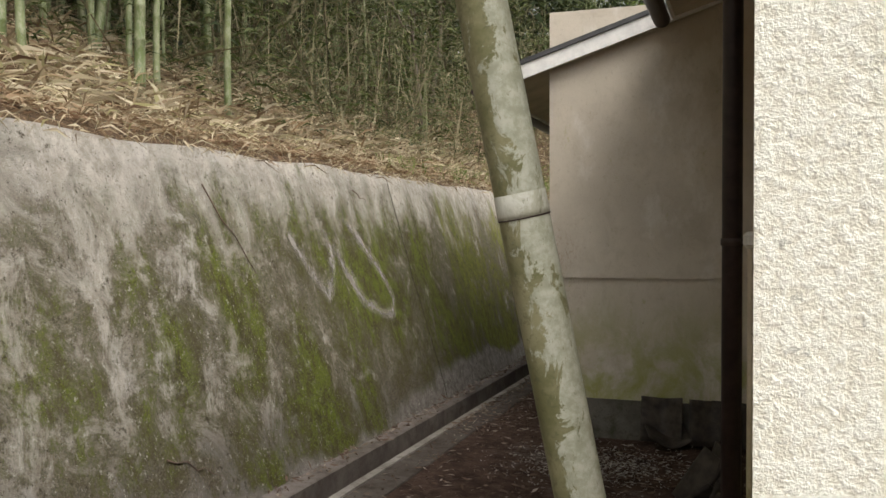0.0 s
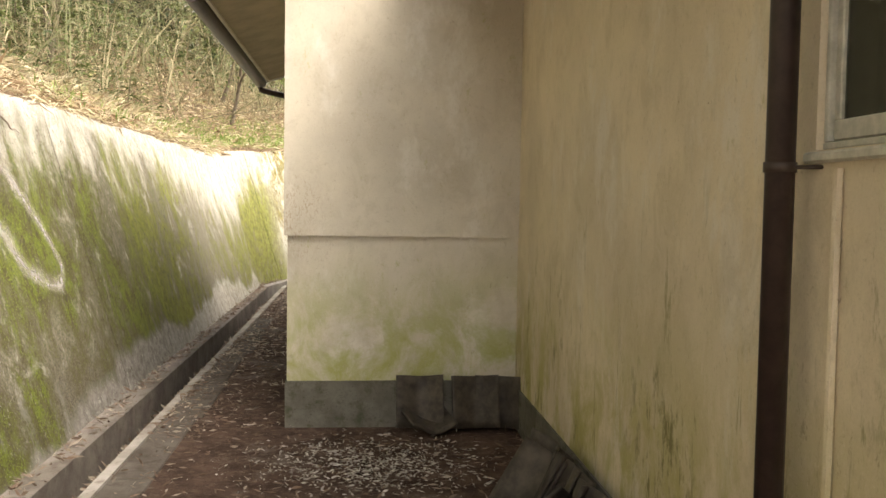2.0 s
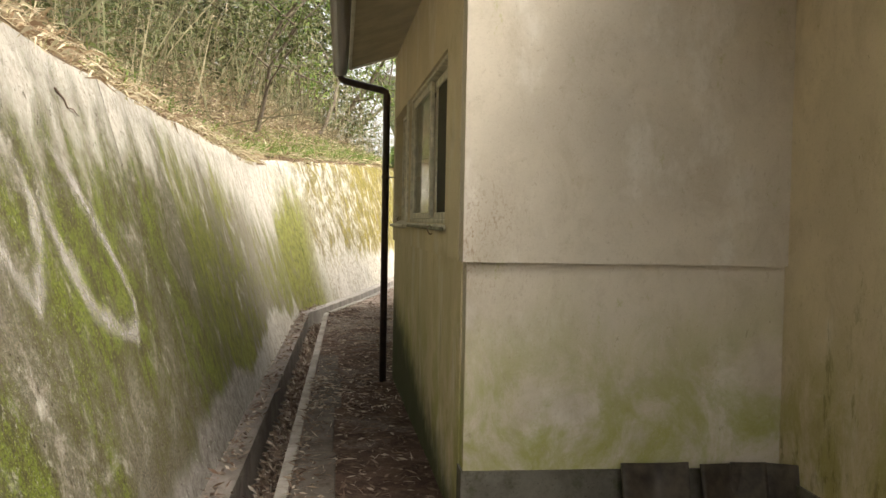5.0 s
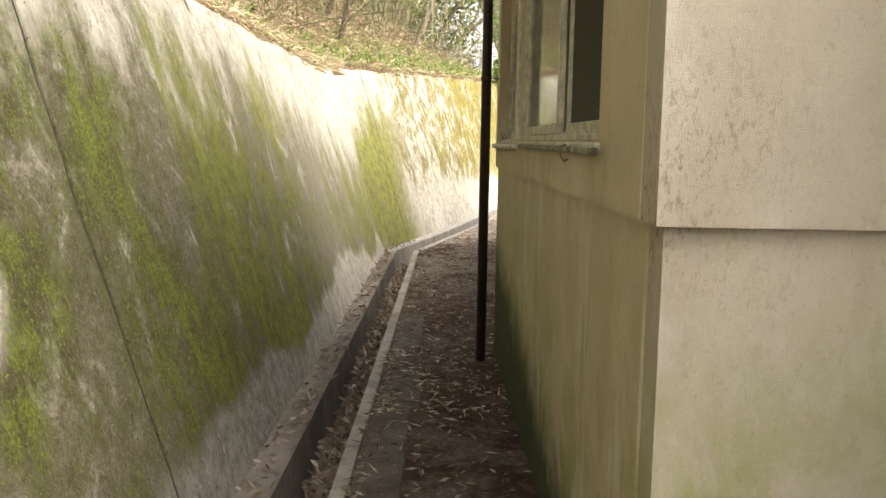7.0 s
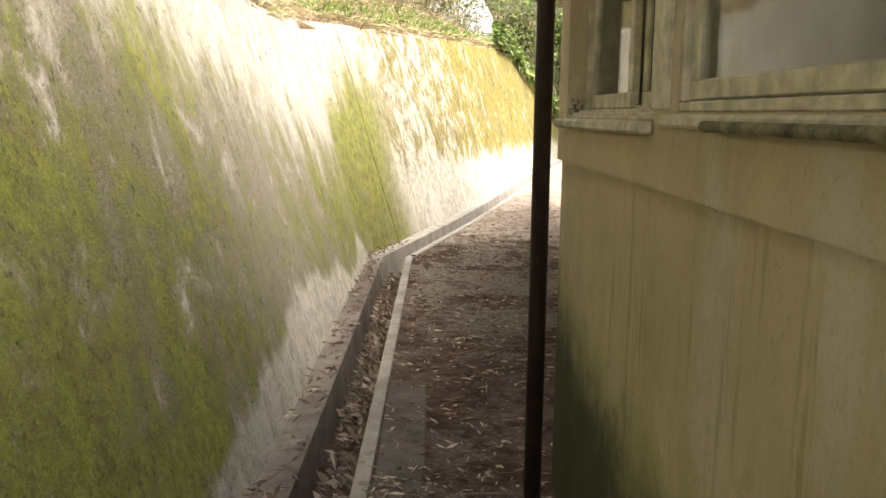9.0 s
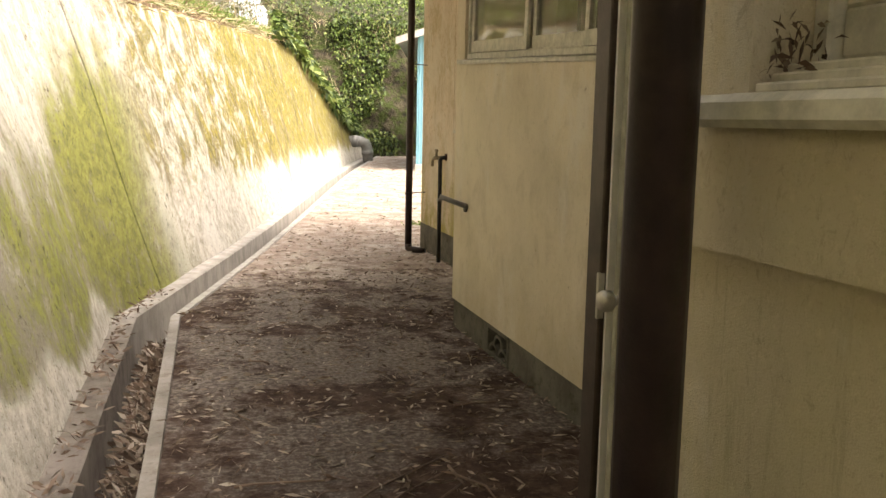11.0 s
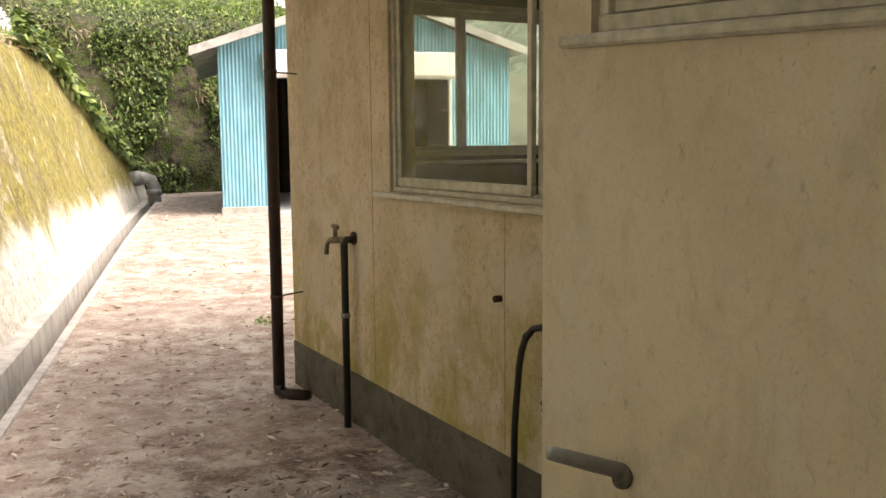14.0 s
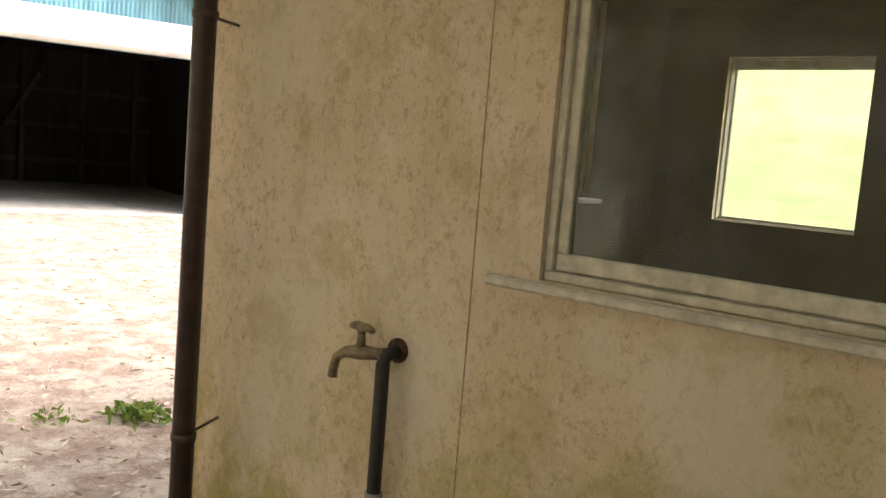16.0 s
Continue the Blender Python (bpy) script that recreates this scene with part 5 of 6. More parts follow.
roof("roof_d", -0.15, 5.0, 15.99, 19.75, 2.86, 0.30, "dark sheet roof over the stained wall")


def gutter(a, b, label):
    """A half-round gutter from a to b, with end caps."""
    a, b = Vector(a), Vector(b)
    vs, fs, n = [], [], 10
    for p in (a, b):
        for k in range(n + 1):
            t = math.pi * k / n
            for r in (0.062, 0.056):
                vs.append(p + Vector((-r * math.cos(t), 0, -r * math.sin(t))))
    w = 2 * (n + 1)
    for k in range(n):
        fs += [(2 * k, 2 * k + 2, w + 2 * k + 2, w + 2 * k), (2 * k + 1, w + 2 * k + 1, w + 2 * k + 3, 2 * k + 3)]
    for o in (0, w):
        fs.append(tuple(o + 2 * k for k in range(n + 1)))
    fs += [(0, w, w + 1, 1), (2 * n, 2 * n + 1, w + 2 * n + 1, w + 2 * n)]
    return tagged(mesh_ob("gutter", vs, fs, BROWNPIPE, smooth=False), label, "gutter")


gutter((-1.93, 6.8, 2.72), (-1.93, 10.76, 2.69), "dark brown half-round eaves gutter")
gutter((-0.50, 0.9, 3.18), (-0.50, 6.70, 3.14), "dark brown half-round eaves gutter")
gutter((-0.23, 16.02, 2.88), (-0.23, 19.7, 2.85), "dark brown half-round eaves gutter")
gutter((-1.10, 10.8, 2.88), (-1.10, 15.9, 2.85), "dark brown half-round eaves gutter")


def downpipe(path, r, brackets, label, shoe=None):
    root = tagged(new("downpipe"), label, "downpipe")
    tube("pipe", path, r, BROWNPIPE, root, 14)
    for p, q in brackets:
        p, q = Vector(p), Vector(q)
        vs, fs = [], []
        tube_into(vs, fs, [p - Vector((0, 0, 0.012)), p + Vector((0, 0, 0.012))], r + 0.004, 14)
        tube_into(vs, fs, [p, q], 0.005, 6)
        mesh_ob("bracket", vs, fs, DARKMETAL, root, True)
    if shoe:
        tube("shoe", shoe, r * 1.05, BROWNPIPE, root, 12)
    return root


def bent(pts, r=0.04):
    """Round off the corners of a path."""
    out = [Vector(pts[0])]
    for a, b, c in zip(pts, pts[1:], pts[2:]):
        a, b, c = Vector(a), Vector(b), Vector(c)
        p, q = b + (a - b).normalized() * r, b + (c - b).normalized() * r
        out += [p, (p + q + 2 * b) / 4, q]
    return out + [Vector(pts[-1])]


downpipe(bent([(0.07, 3.17, -0.05), (0.07, 3.17, 2.9), (-0.5, 3.17, 3.05), (-0.5, 3.17, 3.12)]), 0.034, [((0.07, 3.17, 1.556), (0.15, 3.1, 1.556)), ((0.07, 3.17, 0.5), (0.15, 3.1, 0.5))], "dark brown plastic downpipe on the peach wall")
downpipe(bent([(-1.525, 10.735, 0.0), (-1.53, 10.735, 2.52), (-1.93, 10.72, 2.60), (-1.93, 10.72, 2.68)]), 0.031, [((-1.53, 10.735, 1.78), (-1.44, 10.76, 1.78))], "dark brown plastic downpipe with a swan neck")
downpipe(bent([(0.155, 19.0, 0.06), (0.16, 19.0, 2.6), (-0.23, 19.0, 2.75), (-0.23, 19.0, 2.83)]), 0.036, [((0.16, 19.0, 1.93), (0.36, 19.1, 1.93)), ((0.156, 19.0, 0.62), (0.36, 19.1, 0.62))], "dark brown plastic downpipe at the building's corner",
         [(0.155, 19.0, 0.09), (0.157, 19.0, 0.05), (0.19, 18.97, 0.03), (0.30, 18.88, 0.02)])

# ---- the leaning pole ----
pole = tagged(new("leaning_pole"), "leaning lichen-stained pole with a chalky jointed band", "pole")
P0, P1 = Vector((0.022, 1.795, 0.0)), Vector((-0.594, 1.40, 3.5))
ax = (P1 - P0)
pts, rad = [], []
ND = (1.62 - 0.0) / 3.5
for i in range(41):
    q = i / 40
    pts.append(P0 + ax * q)
    rad.append(0.0495 - 0.004 * q + 0.0012 * noise.noise(Vector((0, 0, q * 20))))
tube("shaft", pts, rad, POLESKIN, pole, 24)
tube("band", [P0 + ax * ND, P0 + ax * (ND + 0.003), P0 + ax * (ND + 0.0125)], [0.0490, 0.0490, 0.0484], POLEBAND, pole, 24)
tube("joint_ring", [P0 + ax * (ND - 0.0007), P0 + ax * ND], 0.0496, DARKMETAL, pole, 24)

# ---- stacked roof tiles ----


def kawara_proto():
    """An S-profiled clay roof tile lying in x (width) and y (length)."""
    vs, fs, nx, ny = [], [], 20, 6
    for top in (1, 0):
        for j in range(ny + 1):
            for i in range(nx + 1):
                u = i / nx
                z = 0.045 * math.cos(u * 2 * math.pi * 0.85 + 0.4) * (0.4 + 0.6 * u) + 0.018 * top
                vs.append(((u - 0.5) * 0.30, (j / ny) * 0.33, z + 0.006 * (j / ny)))
    w, tot = nx + 1, (nx + 1) * (ny + 1)
    for j in range(ny):
        for i in range(nx):
            a = j * w + i
            fs += [(a, a + 1, a + w + 1, a + w), (tot + a, tot + a + w, tot + a + w + 1, tot + a + 1)]
    edge = [i for i in range(nx + 1)] + [j * w + nx for j in range(1, ny + 1)] + [ny * w + i for i in range(nx - 1, -1, -1)] + [j * w for j in range(ny - 1, 0, -1)]
    for a, b in zip(edge, edge[1:] + edge[:1]):
        fs.append((a, a + tot, b + tot, b))
    ob = mesh_ob("roof_tile", vs, fs, KAWARA, smooth=True)
    return tagged(ob, "old brown-grey clay roof tile leaning on the footing", "roof tile", "stacked roof tiles")


tile = kawara_proto()
tile.matrix_basis = pose(-0.50, 6.74, 0.03, 72, 0, 0)
for m in (pose(-0.145, 6.72, 0.03, 74, 0, 4), pose(0.0, 6.76, 0.02, 80, 0, -12), pose(-0.42, 6.60, 0.05, 14, 8, 20),
          pose(-0.09, 5.20, 0.05, 74, 6, -78), pose(-0.11, 5.06, 0.04, 60, -6, -96), pose(-0.10, 4.88, 0.04, 64, 2, -83), pose(-0.09, 4.68, 0.04, 66, 0, -95),
          pose(-0.20, 5.06, 0.06, 58, 12, -62), pose(-0.26, 4.84, 0.05, 38, -8, -104), pose(-0.08, 4.48, 0.04, 70, 0, -88)):
    copy_thing(tile, m)


# ---- water tap, fittings ----
tap = tagged(new("garden_tap"), "old brass garden tap on a dark standpipe", "tap")
tap.matrix_basis = pose(0.295, 18.29, 0)
tube("standpipe", [(0, 0, -0.05), (0, 0, 0.99), (0.01, 0, 1.012), (0.07, 0, 1.02)], 0.020, RUBBER, tap, 12)
tube("collar", [(0, 0, 0.60), (0, 0, 0.625)], 0.026, PVCGREY, tap, 12)
tube("flange", [(0.05, 0, 1.02), (0.075, 0, 1.02)], 0.035, RUST, tap, 14)
vs, fs = [], []
tube_into(vs, fs, [(0.02, 0.0, 1.015), (-0.005, 0.03, 1.012), (-0.02, 0.075, 1.01), (-0.03, 0.115, 1.004), (-0.036, 0.145, 0.985), (-0.038, 0.155, 0.95), (-0.038, 0.157, 0.925)], [0.016, 0.017, 0.022, 0.016, 0.013, 0.013, 0.014], 12)
tube_into(vs, fs, [(-0.02, 0.07, 1.01), (-0.02, 0.07, 1.065)], [0.015, 0.011], 10)
mesh_ob("spout", vs, fs, BRASS, tap, True)
vs, fs = [], []
tube_into(vs, fs, [(-0.02, 0.07, 1.063), (-0.02, 0.07, 1.085)], [0.012, 0.016], 12)
tube_into(vs, fs, [(-0.02, 0.025, 1.076), (-0.02, 0.045, 1.082), (-0.02, 0.095, 1.082), (-0.02, 0.112, 1.078)], [0.008, 0.012, 0.013, 0.009], 8)
mesh_ob("handle", vs, fs, BRASS, tap, True)
vs, fs = [], []
tube_into(vs, fs, [(-0.01 + 0.0, 0.02 + 0.022 * math.cos(a), 0.985 + 0.026 * math.sin(a)) for a in np.linspace(0, 6.2, 14)], 0.0016, 5)
mesh_ob("wire", vs, fs, STEEL, tap, True)

vp = tagged(new("vent_pipe"), "grey vinyl pipe with a rusty elbow on the cream wall", "pipe")
tube("pipe", [(-0.338, 13.00, -0.02), (-0.338, 13.00, 1.51)], 0.0115, VENTGREY, vp, 14)
tube("elbow", bent([(-0.338, 13.00, 1.48), (-0.338, 13.00, 1.56), (-0.28, 12.97, 1.56)], 0.03), 0.0145, BROWNPIPE, vp, 14)

br = tagged(new("wall_bracket"), "stub of grey pipe sticking out of the wall", "pipe stub")
tube("arm", [(-0.29, 15.36, 0.822), (-0.39, 15.38, 0.858), (-0.480, 15.395, 0.892)], [0.017, 0.017, 0.015], PVCGREY, br, 12)
tube("rose", [(-0.313, 15.36, 0.82), (-0.325, 15.36, 0.823)], 0.026, FOOTING, br, 14)

bolt = tube("wall_bolt", [(0.36, 16.87, 0.91), (0.325, 16.87, 0.91)], 0.014, RUST, seg=8)
tagged(bolt, "rusty bolt head sticking out of the wall", "bolt")

meter = tagged(new("gas_fitting"), "gas riser with black hose, cap and taped joint", "gas fitting")
meter.matrix_basis = pose(0.30, 16.35, -0.03)
box("backplate", (0.035, 0.05, -0.22, 0.09, 0.65, 1.075), PVCGREY, meter, 0.004)
tube("riser", [(0, 0.06, -0.05), (0, 0.06, 0.90)], 0.022, PVCGREY, meter, 12)
box("valve_body", (-0.03, 0.03, 0.03, 0.095, 0.72, 0.93), SASHPAINT, meter, 0.01)
box("red_tag", (-0.034, -0.029, 0.05, 0.098, 0.87, 0.90), RUST, meter, 0.001)
tube("cap_plate", [(0, 0.06, 0.93), (0, 0.06, 0.938)], 0.06, ALU, meter, 16)
tube("cap", [(0, 0.06, 0.938), (0, 0.06, 1.0), (0, 0.06, 1.008)], [0.034, 0.036, 0.03], ALU, meter, 16)
vs, fs = [], []
tube_into(vs, fs, bent([(-0.01, 0.10, 0.905), (-0.02, 0.20, 0.90), (-0.02, 0.27, 0.80), (-0.02, 0.31, 0.50), (-0.02, 0.32, 0.0)], 0.07), 0.013, 10)
mesh_ob("hose", vs, fs, RUBBER, meter, True)
bm = bmesh.new()
bmesh.ops.create_icosphere(bm, subdivisions=4, radius=1.0)
for v in bm.verts:
    p = v.co.copy()
    q = 1 + 0.32 * noise.noise(p * 2.1) + 0.16 * noise.noise(p * 5.3) + 0.06 * noise.noise(p * 12)
    v.co = Vector((0.055 * p.x * q - 0.02, 0.115 * p.y * q - 0.06, 0.125 * p.z * q + 0.69 + 0.35 * max(0, p.y) * -0.12))
tagged(bm_ob("wrapping", bm, BINLINER, meter, True), "crumpled black plastic wrapped round the joint")
vs, fs = [], []
for i in range(14):
    a = i * 2.4
    tube_into(vs, fs, [(0.02 * math.cos(a) - 0.02, 0.09 + 0.022 * math.sin(a), 0.60 + 0.012 * i), (0.02 * math.cos(a + 1.5) - 0.03, 0.075 + 0.028 * math.sin(a + 1.5), 0.61 + 0.011 * i), (0.03 * math.cos(a + 3) - 0.01, 0.085 + 0.024 * math.sin(a + 3), 0.60 + 0.012 * i)], 0.011, 6)
mesh_ob("taped_joint", vs, fs, RUBBER, meter, True)
tube("side_pipe", [(0.01, -0.12, 0.83), (0.0, -0.40, 1.02)], 0.016, SASHPAINT, meter, 10)
tube("lower_pipe", [(0.0, -0.16, 0.66), (0.0, -0.30, 0.80), (0.0, -0.33, 0.92)], 0.014, RUST, meter, 8)
tube("loop_hose", bent([(0.0, -0.02, 0.86), (-0.02, -0.10, 0.82), (-0.03, -0.17, 0.65), (-0.03, -0.2, 0.3), (-0.02, -0.22, 0.0)], 0.05), 0.012, RUBBER, meter, 8)

# ---- shed ----
shed = tagged(new("shed"), "faded blue corrugated steel shed with an open roller door", "shed")
SX0, SX1, SY, SZ = 0.0, 5.4, 0.0, 0.0
D0, D1, DH = 0.86, 4.2, 2.44
shed.matrix_basis = pose(2.84, 29.9, 0.25, 0, 0, -15.5)


def corrugated(x0, x1, z0, ztop, pitch=0.066):
    """A corrugated sheet facing south; ztop gives its upper edge."""
    n = int((x1 - x0) / pitch * 6)
    vs, fs = [], []
    for i in range(n + 1):
        x = x0 + (x1 - x0) * i / n
        y = 0.008 * math.sin(2 * math.pi * (x - x0) / pitch)
        vs += [(x, y, z0), (x, y, ztop(x)), (x, y + 0.004, z0), (x, y + 0.004, ztop(x))]
    for i in range(n):
        a = 4 * i
        fs += [(a, a + 4, a + 5, a + 1), (a + 2, a + 3, a + 7, a + 6)]
    return vs, fs


gable = lambda x: SZ + 2.98 + 0.34 * (min(x, 2.7) - SX0) - 0.34 * max(0, x - 2.7)
for x0, x1, z0 in ((SX0, D0 - 0.05, SZ + 0.14), (D0 - 0.05, D1 + 0.05, SZ + DH + 0.0), (D1 + 0.05, SX1, SZ + 0.14)):
    vs, fs = corrugated(x0, x1, z0, gable)
    mesh_ob("cladding", vs, fs, SHEDBLUE, shed, True, pose(0, SY, 0))
vs, fs = corrugated(0, 7.0, SZ + 0.14, lambda x: SZ + 2.9)
mesh_ob("cladding", vs, fs, SHEDBLUE, shed, True, pose(SX0, SY, 0, 0, 0, 90))
mesh_ob("cladding", vs, fs, SHEDBLUE, shed, True, pose(SX1, SY, 0, 0, 0, 90))
vs, fs = corrugated(0, SX1, SZ + 0.14, gable)
mesh_ob("cladding", vs, fs, SHEDBLUE, shed, True, pose(SX0, SY + 7.0, 0))
box("plinth", (SX0 - 0.03, D0 - 0.06, SY - 0.04, SY + 0.1, SZ - 0.05, SZ + 0.14), KERBTOP, shed, 0.01)
box("plinth", (D1 + 0.06, SX1, SY - 0.04, SY + 0.1, SZ - 0.05, SZ + 0.14), KERBTOP, shed, 0.01)
box("slab", (SX0, SX1, SY - 0.05, SY + 7, SZ - 0.06, SZ + 0.02), FLOORSLAB, shed, 0.01)
for x in (D0 - 0.06, D1 + 0.005):
    box("jamb", (x, x + 0.055, SY - 0.03, SY + 0.08, SZ, SZ + DH), WHITEPAINT, shed, 0.004)
box("shutter_box", (D0 - 0.09, D1 + 0.09, SY - 0.34, SY - 0.02, SZ + DH, SZ + DH + 0.48), SHUTTER, shed, 0.05)
for sgn, xe in ((-1, SX0 - 0.48), (1, SX1 + 0.3)):
    zr, ze = gable(2.7) + 0.06, SZ + 2.98 + 0.34 * (xe - SX0) + 0.06 if sgn < 0 else gable(2.7) + 0.06 - 0.34 * (xe - 2.7)
    vs = [(2.7, SY - 0.45, zr), (xe, SY - 0.45, ze), (xe, SY + 7.3, ze), (2.7, SY + 7.3, zr)]
    vs += [(a, b, c + 0.05) for a, b, c in vs]
    mesh_ob("roof_sheet", vs, [(0, 1, 2, 3), (4, 7, 6, 5), (0, 4, 5, 1), (1, 5, 6, 2), (2, 6, 7, 3), (3, 7, 4, 0)], ROOFPALE, shed)
    vs = [(2.7, SY - 0.46, zr - 0.10), (xe, SY - 0.46, ze - 0.10), (xe, SY - 0.43, ze - 0.10), (2.7, SY - 0.43, zr - 0.10)]
    vs += [(a, b, c + 0.12) for a, b, c in vs]
    mesh_ob("bargeboard", vs, [(0, 1, 2, 3), (4, 7, 6, 5), (0, 4, 5, 1), (1, 5, 6, 2), (2, 6, 7, 3), (3, 7, 4, 0)], ROOFPALE, shed)
# Added black boards at back, sides and overhead stand for the shed's inner shade.
box("shade_lining", (0.03, SX1 - 0.03, SY + 6.93, SY + 6.97, 0.02, 2.9), SHADEBOARD, shed, 0)
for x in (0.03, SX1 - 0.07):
    box("shade_lining", (x, x + 0.04, SY + 0.3, SY + 6.9, 0.02, 2.9), SHADEBOARD, shed, 0)
box("shade_loft", (0.1, SX1 - 0.1, SY + 0.4, SY + 6.9, 2.86, 2.9), SHADEBOARD, shed, 0)
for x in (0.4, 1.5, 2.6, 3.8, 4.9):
    box("post", (x, x + 0.1, SY + 6.7, SY + 6.8, SZ, SZ + 3.2), SHADETIMBER, shed, 0.005)
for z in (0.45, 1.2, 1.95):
    box("rail", (SX0 + 0.05, SX1 - 0.05, SY + 6.82, SY + 6.9, SZ + z, SZ + z + 0.09), SHADETIMBER, shed, 0.005)
box("brace", (-0.045, 0.045, SY + 6.58, SY + 6.66, 0, 2.5), SHADETIMBER, shed, 0.005, pose(1.7, 0, 0.15, 0, 30, 0))

# ---- grey drain pipe at the wall's end ----
dp = tagged(new("drain_pipe"), "large weathered grey drain pipe elbow emptying into the channel", "pipe")
py = 34.5
cx = lip_x(py) + 0.10
tube("elbow", bent([(cx - 1.0, py, 0.80), (cx, py, 0.78), (cx + 0.02, py, 0.16)], 0.20), 0.145, PVCGREY, dp, 18)
tube("socket", [(cx - 0.45, py, 0.787), (cx - 0.28, py, 0.785)], 0.165, PVCGREY, dp, 18)
tube("socket", [(cx + 0.005, py, 0.54), (cx + 0.01, py, 0.42)], 0.165, PVCGREY, dp, 18)

# ---- worn concrete strip beside the channel ----
strip_root = tagged(new("paving_strip"), "worn grey concrete strip beside the drain", "paving", kind="structure")
SLAB = plain_concrete("worn_path_concrete", (0.075, 0.06, 0.05), (0.13, 0.112, 0.095), (0.045, 0.03, 0.024))
y = 3.4
for k, L in enumerate((1.3, 1.15, 1.3, 1.2, 1.3, 1.25, 1.3)):
    bm = bmesh.new()
    add_box(bm, kerb_x(y, 0.072), kerb_x(y, 0.29 + 0.03 * math.sin(3 * k)), y, y + L - 0.014, -0.06, 0.012 + 0.003 * math.sin(5 * k), 0.006)
    bm_ob("slab", bm, SLAB, strip_root)
    y += L

# ---- litter on the path ----


def scatter(name, n, f, size, wid, mat, label, cat="leaf litter", up=0.18):
    p = area_pick(n, f)
    return tagged(leaves_mesh(name, p, rnd_dirs(n, up), np.random.uniform(*size, n), np.random.uniform(*wid, n), mat, droop=0.03), label, cat, kind="stuff")


def path_spot(a, b):
    y = 2 + 15.8 * a
    x = kerb_x(y, 0.08) + (2.4 * b if y < 6.7 else (0.75 * b**2.2 if y < 10.9 else 1.9 * b))
    return (x, y, float(ground_z(y)) + 0.008 + 0.012 * random.random())


scatter("path_litter", 5200, path_spot, (0.02, 0.085), (0.005, 0.017), LITTER, "trodden dead leaves and twigs on the path")
scatter("path_litter", 1500, lambda a, b: (-0.85 + random.gauss(0, 0.30), 6.0 + random.gauss(0, 0.27), 0.012 + 0.01 * random.random()), (0.012, 0.05), (0.005, 0.014), leafy("bleached_litter", [(0.24, 0.215, 0.185), (0.42, 0.385, 0.34), (0.17, 0.14, 0.115)], 0.8, 0), "bleached dry leaves strewn before the wall")
scatter("channel_leaves", 7500, lambda a, b: (lip_x(5 + 11.2 * a) + 0.06 + 0.17 * b, 5 + 11.2 * a, -0.25 + 0.07 * random.random() + 0.05 * b), (0.04, 0.11), (0.012, 0.03), LITTER, "brown leaves filling the drain channel", up=0.5)
scatter("ledge_leaves", 900, lambda a, b: (foot_x(3 + 14 * a) + 0.02 + 0.12 * b**1.5, 3 + 14 * a, 0.035 + 0.015 * random.random()), (0.03, 0.09), (0.008, 0.02), LITTER, "brown leaves along the wall's foot", up=0.35)


def yard_spot(a, b):
    y = 17.2 + 18.8 * a**1.3
    return (kerb_x(y, 0.1) + 7.5 * b, y, float(ground_z(y)) + 0.008 + 0.012 * random.random())


scatter("yard_litter", 5500, yard_spot, (0.03, 0.10), (0.008, 0.022), leafy("dry_yard_litter", [(0.45, 0.36, 0.29), (0.60, 0.53, 0.46), (0.38, 0.29, 0.22), (0.66, 0.60, 0.53)], 0.8, 0), "pale dry leaves scattered over the yard", up=0.06)
scatter("path_litter", 3400, lambda a, b: (kerb_x(9.5 + 11.5 * a, 0.08) + (0.7 * b**2 if 9.5 + 11.5 * a < 10.9 else 2.0 * b), 9.5 + 11.5 * a, float(ground_z(9.5 + 11.5 * a)) + 0.012 + 0.01 * random.random()), (0.02, 0.075), (0.005, 0.016),
        leafy("sun_dried_litter", [(0.34, 0.27, 0.21), (0.50, 0.43, 0.36), (0.20, 0.14, 0.10), (0.42, 0.34, 0.27)], 0.8, 0), "dry leaf scraps strewn over the path", up=0.08)
for x, y, n, s in ((1.10, 20.80, 120, 0.12), (0.72, 20.98, 40, 0.08)):
    p = np.random.normal(size=(n, 3)) * np.array([0.07, 0.07, 0.02]) + np.array([x, y, float(ground_z(y)) + 0.02])
    p[:, 2] = np.maximum(p[:, 2], float(ground_z(y)))
    tagged(leaves_mesh("weed", p, rnd_dirs(n, 1.6, 0.6), np.random.uniform(0.5, 1.0, n) * s, s * 0.28, GRASSLEAF, droop=0.3), "low bright green weeds growing in the yard", "weeds", kind="stuff")
# fallen twigs
random.seed(5)
for k in range(14):
    y = random.uniform(9.5, 15.5) if k > 2 else 12.6
    x = kerb_x(y) + (random.uniform(0.15, 1.5) if k > 2 else 0.35 + 0.2 * k)
    a, L = (random.uniform(0, 6.28), random.uniform(0.12, 0.4)) if k > 2 else (0.75 + 0.05 * k, 1.15 - 0.2 * k)
    z = float(ground_z(y)) + 0.016
    pts = [(x + L * q * math.cos(a) + 0.03 * math.sin(7 * q + k), y + L * q * math.sin(a), z + 0.006 * math.sin(5 * q)) for q in (0, 0.3, 0.6, 1)]
    tagged(tube("twig", pts, [0.007, 0.006, 0.005, 0.003], OLDWOOD, seg=6), "fallen brown twig on the path", "twig", "fallen twigs")

# ---- distance seen through the room ----


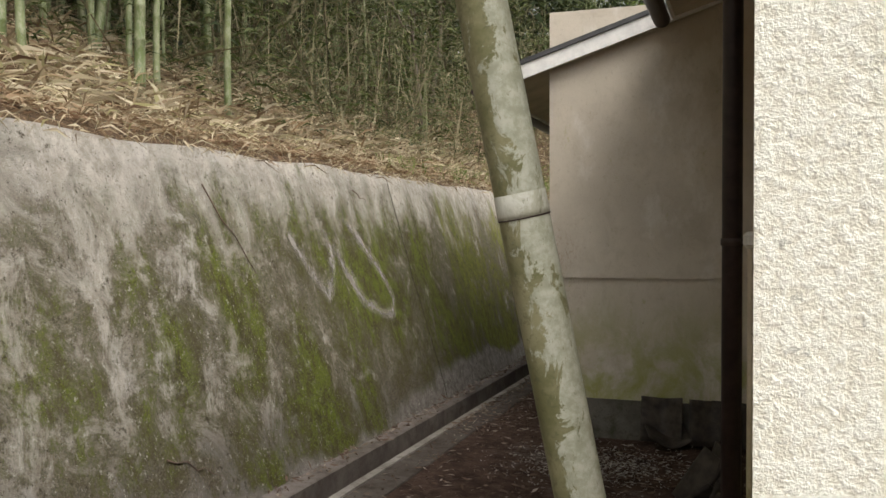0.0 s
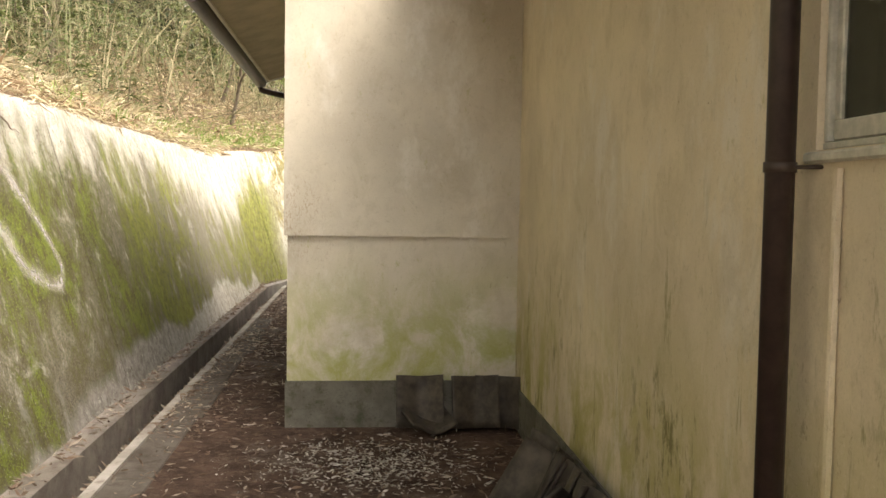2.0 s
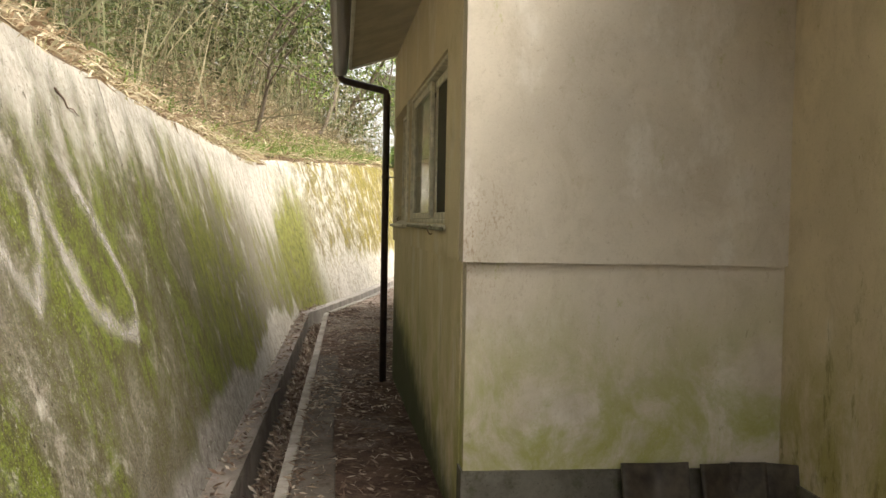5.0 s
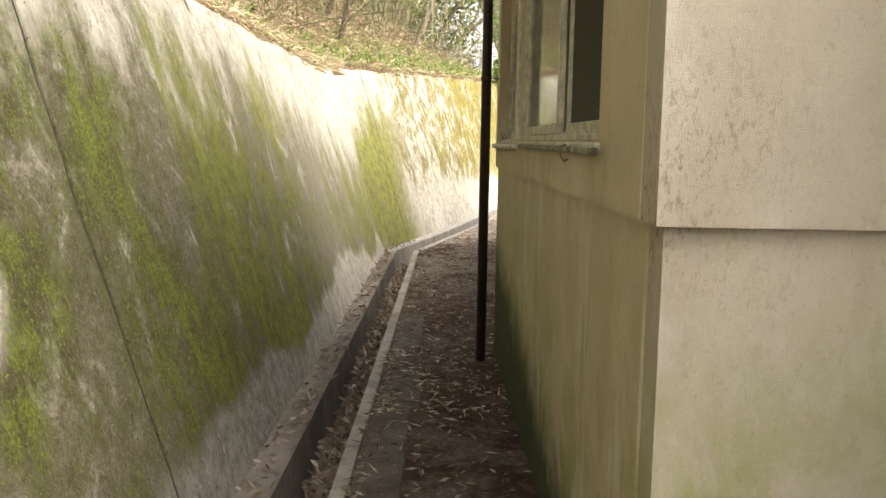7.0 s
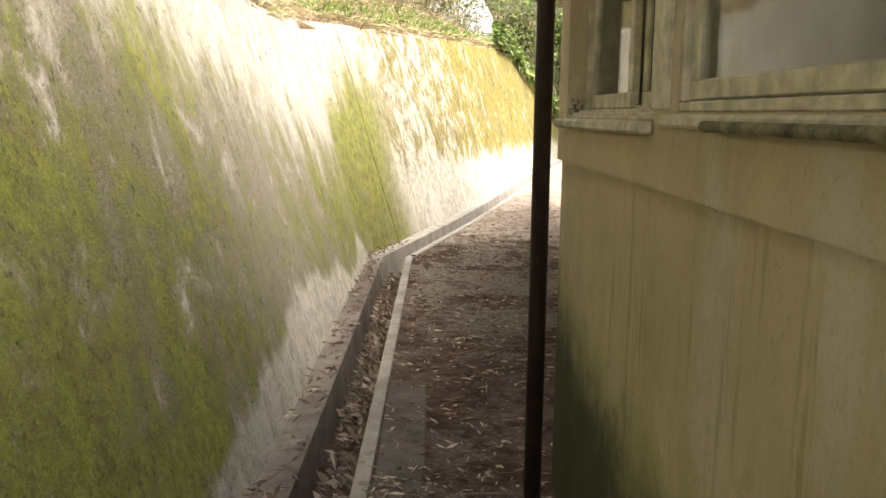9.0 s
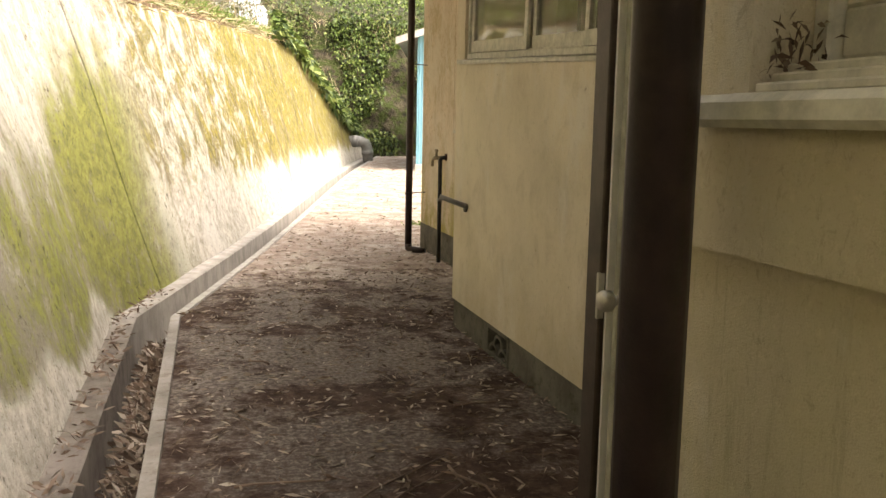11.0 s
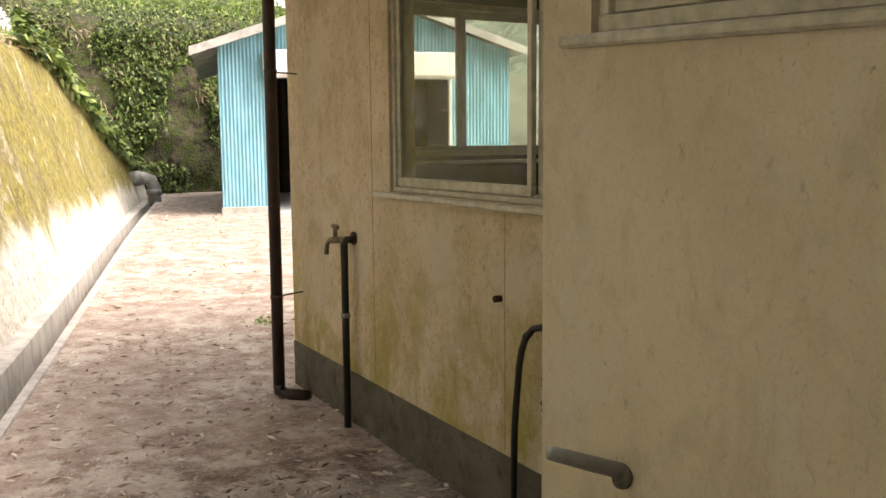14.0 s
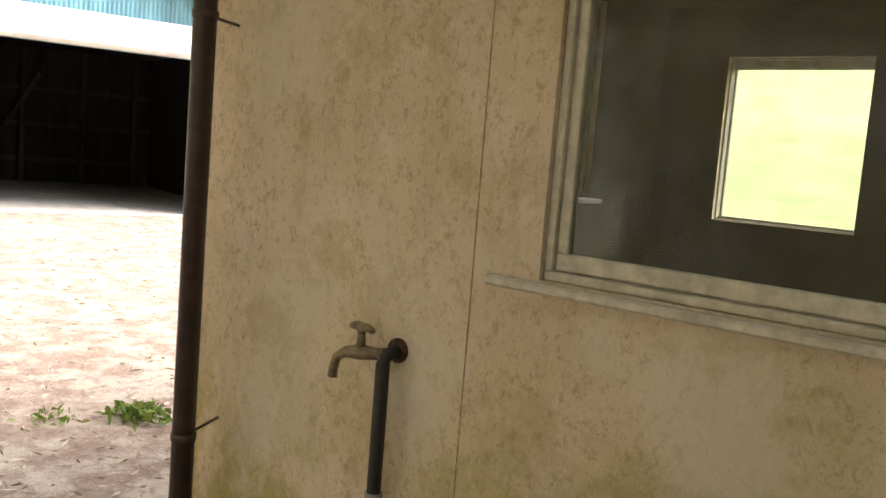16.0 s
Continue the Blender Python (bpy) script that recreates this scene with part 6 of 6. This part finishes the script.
def field_grass():
    """Terraces: grass paled to the east to carry strong daylight, greyed further north to carry haze."""
    k = Mat("terraced_field_grass", 0.9, spec=0.1)
    f = k.noise(0.6, 6, 0.65, (1, 1, 4))
    fresh = k.mix(k.ramp(f, 0.3, 0.7), (0.30, 0.35, 0.19), (0.40, 0.45, 0.27))
    haze_grey = k.mix(k.ramp(f, 0.3, 0.7), (0.10, 0.103, 0.075), (0.19, 0.185, 0.14))
    k.color(k.mix(k.ramp(k.math("ADD", k.math("SUBTRACT", k.axis(1), k.math("MULTIPLY", k.axis(0), 0.8)), k.math("MULTIPLY", f, 4.0)), 14, 20), fresh, haze_grey))
    return k.bump(f, 0.4, 0.1).m


house = tagged(new("far_house"), "distant house with a pale roof above terraced fields", "house")
house.matrix_basis = pose(60, 83, 8.3, 0, 0, 35) @ Matrix.Diagonal((0.6, 0.6, 0.55, 1))
box("body", (-4, 4, -3, 3, 0, 2.6), STUCCO_A, house, 0.05)
vs = [(-4.6, -3.6, 2.5), (4.6, -3.6, 2.5), (4.6, 3.6, 2.5), (-4.6, 3.6, 2.5), (-4.6, 0, 4.6), (4.6, 0, 4.6)]
mesh_ob("roof", vs, [(0, 1, 5, 4), (2, 3, 4, 5), (0, 4, 3), (1, 2, 5), (0, 3, 2, 1)], SHUTTER, house)
for x in (-2.6, 0, 2.6):
    box("window", (x - 0.6, x + 0.6, -3.03, -2.98, 0.8, 1.9), ROOFDARK, house, 0.0)
FIELD = field_grass()
# Woods colour lightened and greyed to carry distance haze.
WOODS = simple("far_wooded_slope", (0.17, 0.19, 0.14), 0.95, 0, 0.5, 0.35, bump=0.8, dist=0.5)
rows = []
for i in range(50):
    y = -120 + 7 * i
    r = []
    for j in range(34):
        d = 14 + 3.4 * j
        step = math.floor(d / 11) * 1.62 + 0.25 * min(1, (d % 11) / 1.0)
        r.append((d + 2.0 * noise.noise(Vector((y * 0.03, 0, 0))), y, -0.15 + (step if d > 20 else 0.0) + 0.12 * noise.noise(Vector((y * 0.2, d * 0.3, 0)))))
    rows.append(r)
strip("terraced_field", rows, FIELD, label="grassy terraced fields beyond the yard", category="field")
rows = []
for i in range(60):
    y = -200 + 9 * i
    rows.append([(118 + 9 * j + 5 * noise.noise(Vector((y * 0.05, j, 0))), y, 8 + 6.5 * j + 5 * noise.noise(Vector((y * 0.06, j * 0.9, 3)))) for j in range(12)])
strip("far_hills", rows, WOODS, label="wooded hills across the valley", category="hills")
